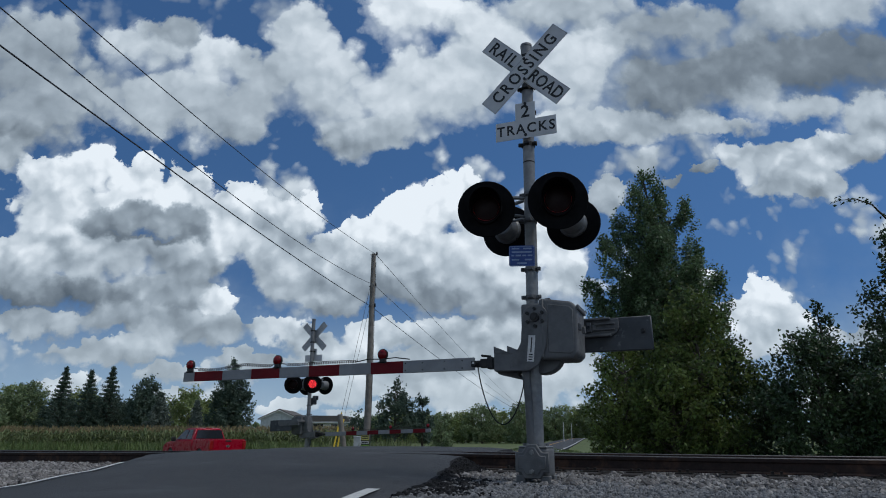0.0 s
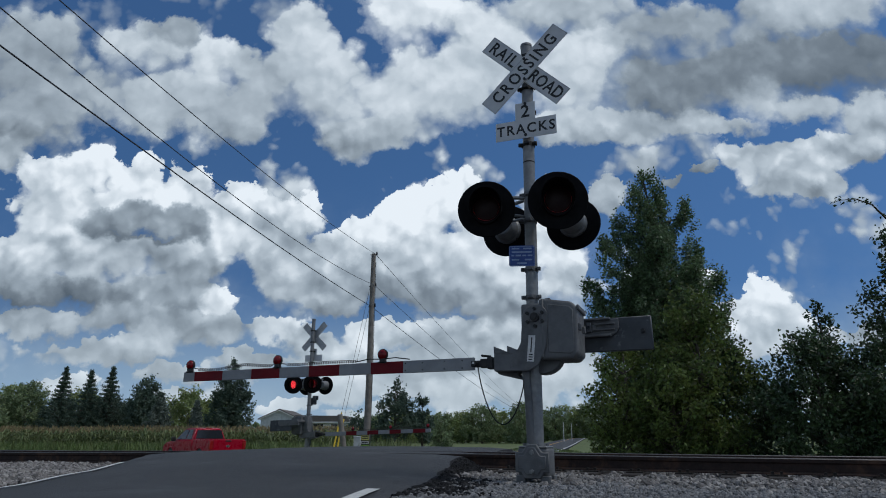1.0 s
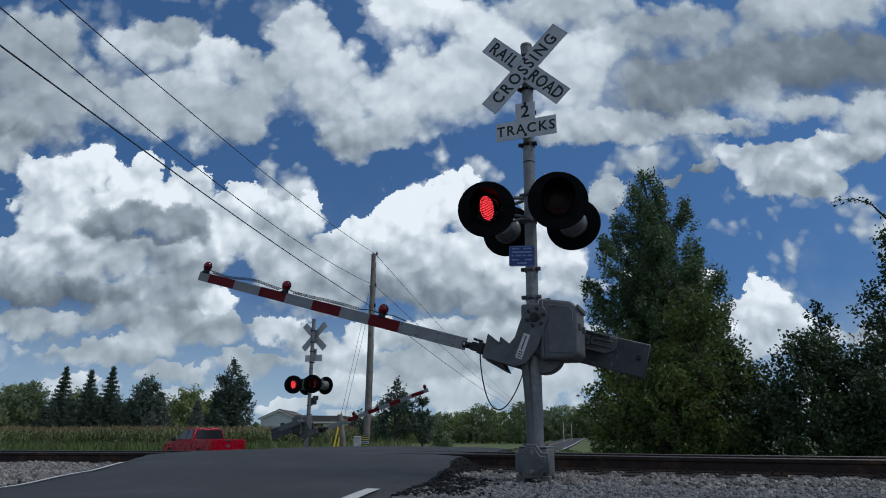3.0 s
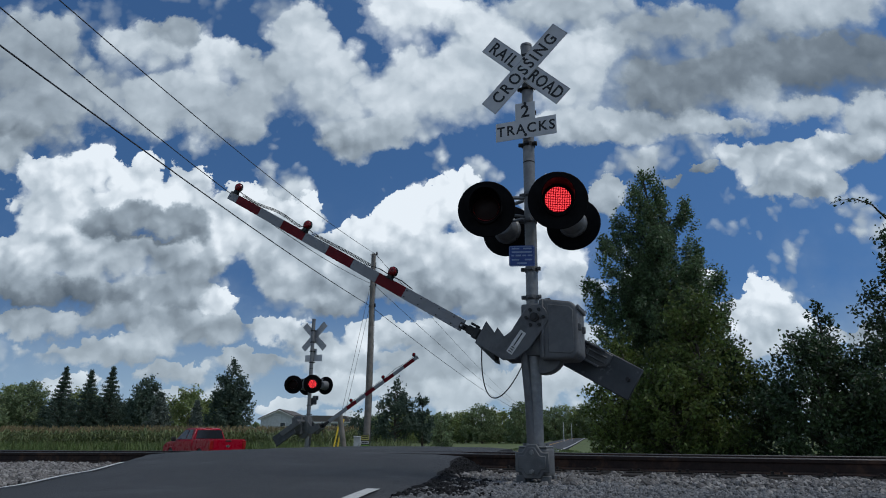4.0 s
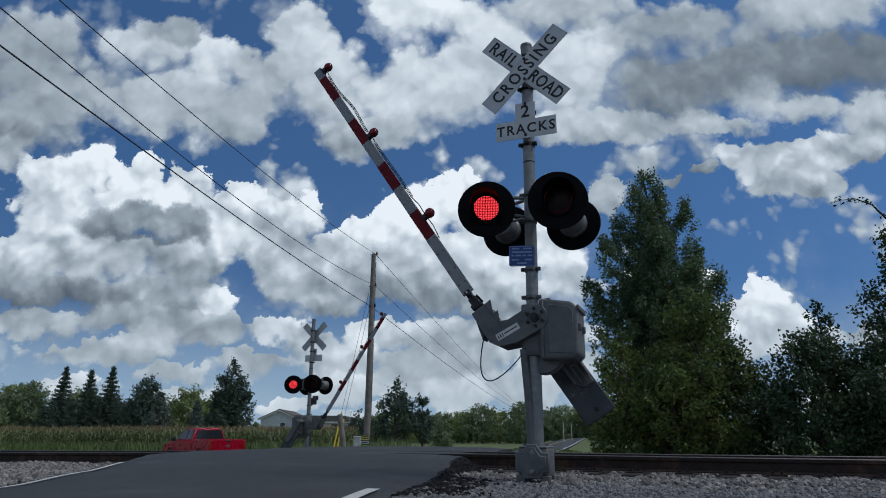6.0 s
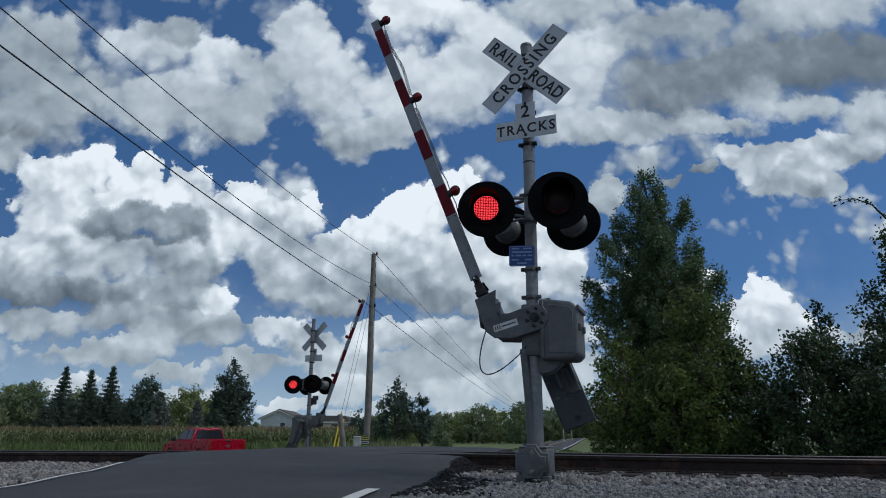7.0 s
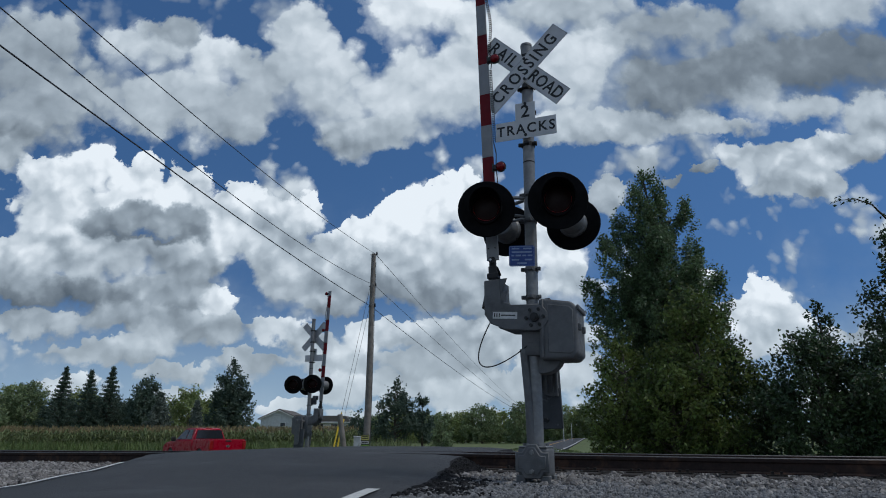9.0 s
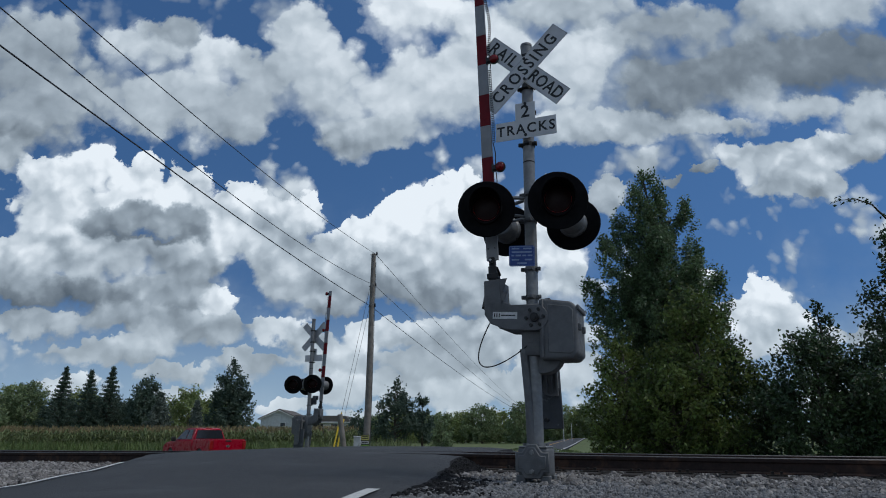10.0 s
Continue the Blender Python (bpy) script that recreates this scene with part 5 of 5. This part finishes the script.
def build_field():
    rnd = random.Random(70)
    v, f, mi = [], [], []
    for row in range(9):
        y0 = 54 + row * 0.76
        x = -46.0
        while x < -7.5:
            x += rnd.uniform(0.14, 0.26)
            y = y0 + rnd.uniform(-0.1, 0.1) + 0.06 * (x + 25)
            z = ground_z(x, y)
            h = rnd.uniform(1.8, 2.2) + 0.12 * noise.noise((x * 0.3, y * 0.3, 0))
            for _ in range(7 if row < 3 else 4):
                a = rnd.uniform(0, 6.283)
                dx, dy = math.cos(a), math.sin(a)
                zz = z + h * rnd.uniform(0.2, 0.92)
                l = rnd.uniform(0.35, 0.65)
                w = rnd.uniform(0.04, 0.075)
                k = len(v)
                v += [(x - dy * w, y + dx * w, zz), (x + dy * w, y - dx * w, zz), (x + dx * l * 0.5 + dy * w, y + dy * l * 0.5 - dx * w, zz + 0.2), (x + dx * l * 0.5 - dy * w, y + dy * l * 0.5 + dx * w, zz + 0.2), (x + dx * l, y + dy * l, zz - rnd.uniform(-0.05, 0.3))]
                f += [(k, k + 1, k + 2, k + 3), (k + 3, k + 2, k + 4)]
                mi += [0, 0]
            k = len(v)
            v += [(x - 0.02, y, z), (x + 0.02, y, z), (x + 0.012, y, z + h), (x - 0.012, y, z + h)]
            f.append((k, k + 1, k + 2, k + 3))
            mi.append(0)
            for _ in range(3):
                a = rnd.uniform(0, 6.283)
                k = len(v)
                tx, ty = 0.14 * math.cos(a), 0.14 * math.sin(a)
                v += [(x - 0.02, y, z + h - 0.05), (x + 0.02, y, z + h - 0.05), (x + tx + 0.02, y + ty, z + h + rnd.uniform(0.15, 0.32)), (x + tx - 0.02, y + ty, z + h + 0.2)]
                f.append((k, k + 1, k + 2, k + 3))
                mi.append(1)
    ob = mesh_from("corn_field", v, f, [M["corn"], M["tassel"]], "stuff", "tall green corn with tan tassels", "corn")
    ob.data.polygons.foreach_set("material_index", mi)
    spots = [(rnd.uniform(-46, -6), rnd.uniform(43, 54)) for _ in range(2600)]
    blades_mesh("tall_grass", spots, rnd, 1.05, 0.035, 7, M["blades"], "tall bright grass before the corn", "grass")
    spots = [(rnd.uniform(-7.4, -1.5), rnd.uniform(26, 34)) for _ in range(420)]
    blades_mesh("weeds", spots, rnd, 1.0, 0.03, 6, M["corn"], "rank weeds round the pole", "weeds", 0.7)
    spots = [(rnd.uniform(-3, 9), rnd.uniform(36, 60)) for _ in range(1500)]
    blades_mesh("lawn_grass", spots, rnd, 0.16, 0.03, 6, M["blades"], "short mown lawn grass", "grass")


# ---------------------------------------------------------------- poles, wires, house, truck
def build_pole():
    x, y = -3.42, 30.0
    z = ground_z(x, y)
    pole = thing("utility_pole", "weathered grey wooden utility pole with wires", "utility pole", m=pose(x, y, z, 0, 0.4, 0))
    top = 8.95 - z
    bm = bmesh.new()
    pipe(bm, [(0, 0, -0.3), (0.01, 0, top * 0.33), (0.0, 0, top * 0.66), (0, 0, top)], [0.165, 0.145, 0.125, 0.105], 16)
    part("shaft", bm, M["wood"], pole, "", True)
    for k, zz in enumerate((top - 0.05, 7.35 - z, 6.35 - z)):
        bm = bmesh.new()
        tube(bm, (-0.16, 0, zz), (0.16, 0, zz), 0.02, seg=8)
        tube(bm, (0.15, 0, zz), (0.15, 0, zz + 0.16), 0.045, 0.03, seg=10)
        part("insulator", bm, M["rubber"], pole)
    bm = bmesh.new()
    pipe(bm, [(0.17, -0.02, 0.2), (0.16, -0.02, top * 0.5), (0.13, -0.02, top - 0.4)], 0.012, 5)
    part("ground_wire", bm, M["wire"], pole)

    def wire(a, b, sag, r, label):
        bm = bmesh.new()
        a, b = Vector(a), Vector(b)
        pipe(bm, [a.lerp(b, i / 24) - Vector((0, 0, sag * 4 * (i / 24) * (1 - i / 24))) for i in range(25)], r, 5)
        ob = part("overhead_wire", bm, M["wire"], None, "", True)
        tagged(ob, label, "wire", "wires of the utility pole")
    for zp, zn, dx, r, sag, zf in ((8.95, 7.70, 0.15, 0.0105, 0.75, 6.6), (7.40, 7.29, 0.15, 0.0105, 1.20, 6.0), (6.38, 6.11, 0.0, 0.0145, 0.40, 5.4)):
        # one span comes over the camera's side, one goes on to the next pole
        near = Vector((-3.42 + dx - 0.13 * 22, 8.0, zn))
        at = Vector((-3.42 + dx, 30.0, zp))
        wire(at + (near - at) * 1.7, at, sag, r, "thin dark overhead wire above the road side")
        wire(at, at + (Vector((7.6, 80.0, zf)) - at) * 2.0, 1.0, r * 1.1, "thin dark overhead wire running off beyond the pole")
    # short stub pole with two yellow guy sleeves
    x2, y2 = -3.85, 26.0
    z2 = ground_z(x2, y2)
    stub = thing("stub_pole", "short leaning grey wooden post with wires", "post", m=pose(x2, y2, z2, 0, -9, 0))
    bm = bmesh.new()
    pipe(bm, [(0.15, 0, -0.2), (0.15, 0, 1.0), (0.15, 0, 2.1)], [0.12, 0.115, 0.10], 12)
    part("shaft", bm, M["wood"], stub, "", True)
    guy = thing("guy_wire", "steel guy wires with yellow plastic sleeves", "guy wire", m=pose(0, 0, 0))
    for k, dx in enumerate((0.0, 0.14)):
        a, b = Vector((-4.55 + dx, 27.0, ground_z(-4.4, 27.0))), Vector((-3.42, 30.0, 7.6 - k))
        bm = bmesh.new()
        pipe(bm, [a, a.lerp(b, 0.5), b], 0.008, 5)
        part("wire", bm, M["wire"], guy)
        bm = bmesh.new()
        pipe(bm, [a, a.lerp(b, 0.14), a.lerp(b, 0.27)], 0.035, 8)
        part("sleeve", bm, M["yellow"], guy, "yellow plastic sleeve")
    # yard sign and utility cabinet
    sx, sy = -2.78, 24.0
    sz = ground_z(sx, sy)
    sign = thing("yard_sign", "small printed yard sign on thin wire legs", "sign", m=pose(sx, sy, sz))
    h = 0.50 - sz
    for xx in (-0.12, 0.12):
        part("leg", tube(bmesh.new(), (xx, 0.01, -0.05), (xx, 0.01, h - 0.4), 0.008, seg=6), M["wire"], sign)
    part("panel", box(bmesh.new(), -0.15, 0.15, -0.005, 0.005, h - 0.46, h), M["letters"], sign, "dark panel")
    part("band", box(bmesh.new(), -0.135, 0.135, -0.009, -0.005, h - 0.18, h - 0.02), M["yard"], sign, "yellow print field")
    part("band", box(bmesh.new(), -0.135, 0.135, -0.009, -0.005, h - 0.30, h - 0.22), M["alum"], sign, "white print field")
    part("band", box(bmesh.new(), -0.135, 0.135, -0.009, -0.005, h - 0.44, h - 0.34), M["greenp"], sign, "green print field")
    bm = bmesh.new()
    for zz in (0.06, 0.12, 0.26, 0.39):
        box(bm, -0.11, 0.11, -0.011, -0.009, h - zz - 0.015, h - zz + 0.015)
    part("print_bar", bm, M["letters"], sign)
    cx, cy = -3.55, 26.5
    cz = ground_z(cx, cy)
    cab = thing("utility_cabinet", "small pale grey utility cabinet by the pole", "cabinet", m=pose(cx + 0.18, cy, cz))
    part("body", box(bmesh.new(), -0.14, 0.14, -0.12, 0.12, -0.05, 0.42 - cz, 0.02, 2), M["siding"], cab)
    part("lid", box(bmesh.new(), -0.16, 0.16, -0.14, 0.14, 0.42 - cz, 0.47 - cz, 0.02, 2), M["siding"], cab)
    # delineator posts along the far road
    for px, py in ((16.2, 90.0), (19.2, 100.0)):
        gz = ground_z(px, py)
        post = thing("marker_post", "slim pale roadside marker post", "post", "marker posts", m=pose(px, py, gz))
        part("shaft", tube(bmesh.new(), (0, 0, -0.2), (0, 0, 2.6), 0.05, 0.045, 8), M["siding"], post)


def build_house():
    x, y = -24.6, 90.0
    z = ground_z(x, y) - 0.1
    # gable end towards the crossing, long side running off to the right
    house = thing("house", "low pale grey clapboard house with brown roof", "house", m=pose(x, y, z))
    e, a = 3.0 - z, 4.1 - z
    w, l = 5.0, 11.6
    bm = bmesh.new()
    slab(bm, [(0, 0), (w, 0), (w, e), (w / 2, a), (0, e)], 0, 0.25)
    part("gable_wall", bm, M["siding"], house, "pale grey clapboard gable")
    bm = bmesh.new()
    for k in range(18):
        zz = 0.2 + k * 0.17
        if zz < e - 0.1:
            box(bm, 0.02, w - 0.02, -0.02, 0.0, zz, zz + 0.012)
    part("siding_lap", bm, M["siding"], house)
    bm = bmesh.new()
    box(bm, w, w + l - 5.0, 1.0, 1.25, 0, e - 0.35)
    box(bm, 0, 0.25, 0.25, 9.0, 0, e)
    box(bm, w - 0.25, w, 0.25, 9.0, 0, e)
    box(bm, 0, w + l - 5, 8.75, 9.0, 0, e - 0.35)
    part("side_wall", bm, M["siding"], house)
    bm = bmesh.new()
    for s in (-1, 1):
        slab(bm, [(w / 2, a + 0.02), (w / 2 + s * (w / 2 + 0.35), e - 0.14), (w / 2 + s * (w / 2 + 0.35), e - 0.02), (w / 2, a + 0.15)], -0.35, 9.2)
    part("roof", bm, M["roof"], house, "brown shingle roof")
    bm = bmesh.new()
    slab(bm, [(w + 0.2, e - 0.45), (w + l - 4.6, e - 0.45), (w + l - 5.2, e + 0.35), (w - 1.0, e + 0.45)], 0.6, 9.4)
    part("wing_roof", bm, M["roof"], house, "brown shingle roof of the wing")
    bm = bmesh.new()
    for s in (-1, 1):
        slab(bm, [(w / 2, a - 0.10), (w / 2 + s * (w / 2 + 0.35), e - 0.26), (w / 2 + s * (w / 2 + 0.35), e - 0.14), (w / 2, a + 0.02)], -0.36, -0.26)
    box(bm, w + 0.3, w + l - 4.6, 0.5, 0.6, e - 0.55, e - 0.42)
    part("fascia", bm, M["trim"], house, "white fascia board")
    for wx, wz, ww, hh, wy in ((3.0, e - 1.55, 0.62, 1.0, -0.03), (7.6, e - 1.7, 1.3, 1.0, 0.97), (9.8, e - 1.7, 0.9, 1.0, 0.97)):
        bm = bmesh.new()
        box(bm, wx - ww / 2 - 0.08, wx + ww / 2 + 0.08, wy - 0.03, wy + 0.03, wz - 0.08, wz + hh + 0.08)
        win = part("window", bm, M["trim"], house, "white framed window")
        for s in (0, 1):
            part("pane", box(bmesh.new(), wx - ww / 2, wx + ww / 2, wy - 0.05, wy - 0.03, wz + s * hh / 2 + 0.02, wz + (s + 1) * hh / 2 - 0.02), M["glass"], win)


def build_truck():
    # tail towards the crossing, nose away to the side
    z = ground_z(-12.0, 35.5) + 0.0
    truck = thing("pickup_truck", "red pickup truck with extended cab standing on the side road", "pickup truck", m=pose(-11.05, 34.6, ROOF_Z - 1.92, 0, 0, 45))
    # body runs along +y to the nose, from the tail at y = 0
    L, W = 5.7, 0.99

    def shell(name, pts, w0, w1, mat, bev=0.05, label="", parent=None):
        bm = bmesh.new()
        slab(bm, [(p[0], p[1]) for p in pts], -w0, w0)
        for v in bm.verts:
            v.co = Vector((v.co.y * (w1 / w0 if v.co.z > 1.35 else 1.0), v.co.x, v.co.z))
        bmesh.ops.recalc_face_normals(bm, faces=bm.faces)
        bmesh.ops.bevel(bm, geom=[e for e in bm.edges if len(e.link_faces) == 2 and e.calc_face_angle(0) > 0.35], offset=bev, segments=3, affect="EDGES")
        return part(name, bm, mat, parent or truck, label, True, angle=50)
    shell("bed", [(0.0, 0.55), (2.0, 0.50), (2.0, 1.32), (0.0, 1.32)], W, W, M["carred"], 0.05, "red pickup bed")
    shell("body", [(2.02, 0.45), (5.5, 0.45), (5.7, 0.6), (5.68, 1.0), (5.4, 1.16), (4.35, 1.27), (2.02, 1.32)], W, W, M["carred"], 0.07, "red cab and bonnet")
    cab = shell("cab", [(2.06, 1.25), (4.45, 1.22), (3.62, 1.86), (3.3, 1.92), (2.45, 1.92), (2.2, 1.86)], W - 0.06, 0.70, M["carred"], 0.06, "red cab roof")
    part("tailgate", box(bmesh.new(), -0.80, 0.80, -0.03, 0.04, 0.68, 1.30, 0.02, 2), M["carred"], truck, "red tailgate")
    part("tailgate_handle", box(bmesh.new(), -0.16, 0.16, -0.045, -0.028, 1.20, 1.27, 0.008, 1), M["carblack"], truck)
    bm = bmesh.new()
    lathe(bm, [(0.0005, -0.012), (0.09, -0.010), (0.10, 0.0)], 20, Matrix.Translation((0, -0.032, 0.98)) @ Matrix.Diagonal((1.2, 1, 0.55, 1)))
    part("badge", bm, M["chrome"], truck, "oval bright badge")
    part("bumper", box(bmesh.new(), -0.98, 0.98, -0.14, 0.02, 0.46, 0.66, 0.04, 2), M["chrome"], truck, "bright rear bumper")
    for s in (-1, 1):
        part("tail_light", box(bmesh.new(), s * 0.90 - 0.095, s * 0.90 + 0.095, -0.035, 0.16, 0.82, 1.26, 0.03, 2), M["tail"], truck, "red tail light")
        bm = bmesh.new()
        box(bm, s * 1.13 - 0.12, s * 1.13 + 0.12, 3.95, 4.10, 1.22, 1.46, 0.04, 2)
        part("mirror", bm, M["carblack"], truck, "black door mirror", True)
        # side glass, set on the sloping cab side
        for pts in (((3.02, 1.34), (4.12, 1.32), (3.52, 1.80), (3.02, 1.82)), ((2.32, 1.34), (2.94, 1.34), (2.94, 1.82), (2.50, 1.82))):
            bm = bmesh.new()
            vs = []
            for off in (0.012, -0.03):
                vs.append([bm.verts.new((s * (W - 0.06 + off - (W - 0.06 - 0.70) * (zz - 1.25) / 0.67), yy, zz)) for yy, zz in pts])
            bm.faces.new(vs[0])
            bm.faces.new(vs[1][::-1])
            for i in range(4):
                bm.faces.new((vs[0][i], vs[1][i], vs[1][(i + 1) % 4], vs[0][(i + 1) % 4]))
            bmesh.ops.recalc_face_normals(bm, faces=bm.faces)
            part("side_window", bm, M["glass"], truck, "dark side glass")
        for yy in (1.05, 4.55):
            m = Matrix.Translation((s * 0.86, yy, 0.39)) @ Matrix.Rotation(radians(90), 4, "Z")
            bm = bmesh.new()
            lathe(bm, [(0.22, -0.13), (0.36, -0.13), (0.39, -0.09), (0.39, 0.09), (0.36, 0.13), (0.22, 0.13)], 28, m)
            tyre = part("wheel", bm, M["rubber"], truck, "black tyre", True)
            bm = bmesh.new()
            lathe(bm, [(0.0005, -0.05), (0.10, -0.06), (0.22, -0.11), (0.23, 0.11), (0.10, 0.06), (0.0005, 0.05)], 20, m)
            part("rim", bm, M["chrome"], tyre, "bright rim", True)
            bm = bmesh.new()
            pts = [(s * (W + 0.012), yy + 0.50 * math.cos(radians(a)), 0.42 + 0.50 * math.sin(radians(a))) for a in range(10, 171, 10)]
            pipe(bm, pts, 0.05, 8)
            part("wheel_arch", bm, M["carred"], truck, "", True)
            bm = bmesh.new()
            tube(bm, (s * (W - 0.02), yy, 0.42), (s * (W + 0.008), yy, 0.42), 0.45, seg=28)
            part("wheel_well", bm, M["carblack"], truck)
    bm = bmesh.new()
    vs = []
    for off in (0.015, -0.02):
        vs.append([bm.verts.new((xx, 2.072 + (zz - 1.34) * 0.23 - off, zz)) for xx, zz in ((-0.78, 1.36), (0.78, 1.36), (0.66, 1.80), (-0.66, 1.80))])
    bm.faces.new(vs[0])
    bm.faces.new(vs[1][::-1])
    for i in range(4):
        bm.faces.new((vs[0][i], vs[1][i], vs[1][(i + 1) % 4], vs[0][(i + 1) % 4]))
    bmesh.ops.recalc_face_normals(bm, faces=bm.faces)
    part("rear_window", bm, M["glass"], truck, "dark rear glass")
    part("brake_light", box(bmesh.new(), -0.16, 0.16, 2.26, 2.34, 1.875, 1.905, 0.008, 1), M["tail"], truck)


ROOF_Z = 0.94
build_ground()
build_road()
build_track()
near_signal = crossing_signal(Matrix.Translation((0.906, 6.6, 0.0)) @ Matrix.Rotation(radians(0.85), 4, "Y") @ Matrix.Rotation(radians(-22), 4, "Z"), True)
far_signal = crossing_signal(Matrix.Translation((-4.55, 22.5, -0.62)) @ Matrix.Rotation(radians(158), 4, "Z"), False)
build_pole()
build_house()
build_truck()
build_plants()
build_field()
build_ballast()


def motions():
    for part_moved, rows in movers:
        walk(part_moved, rows)


motions()
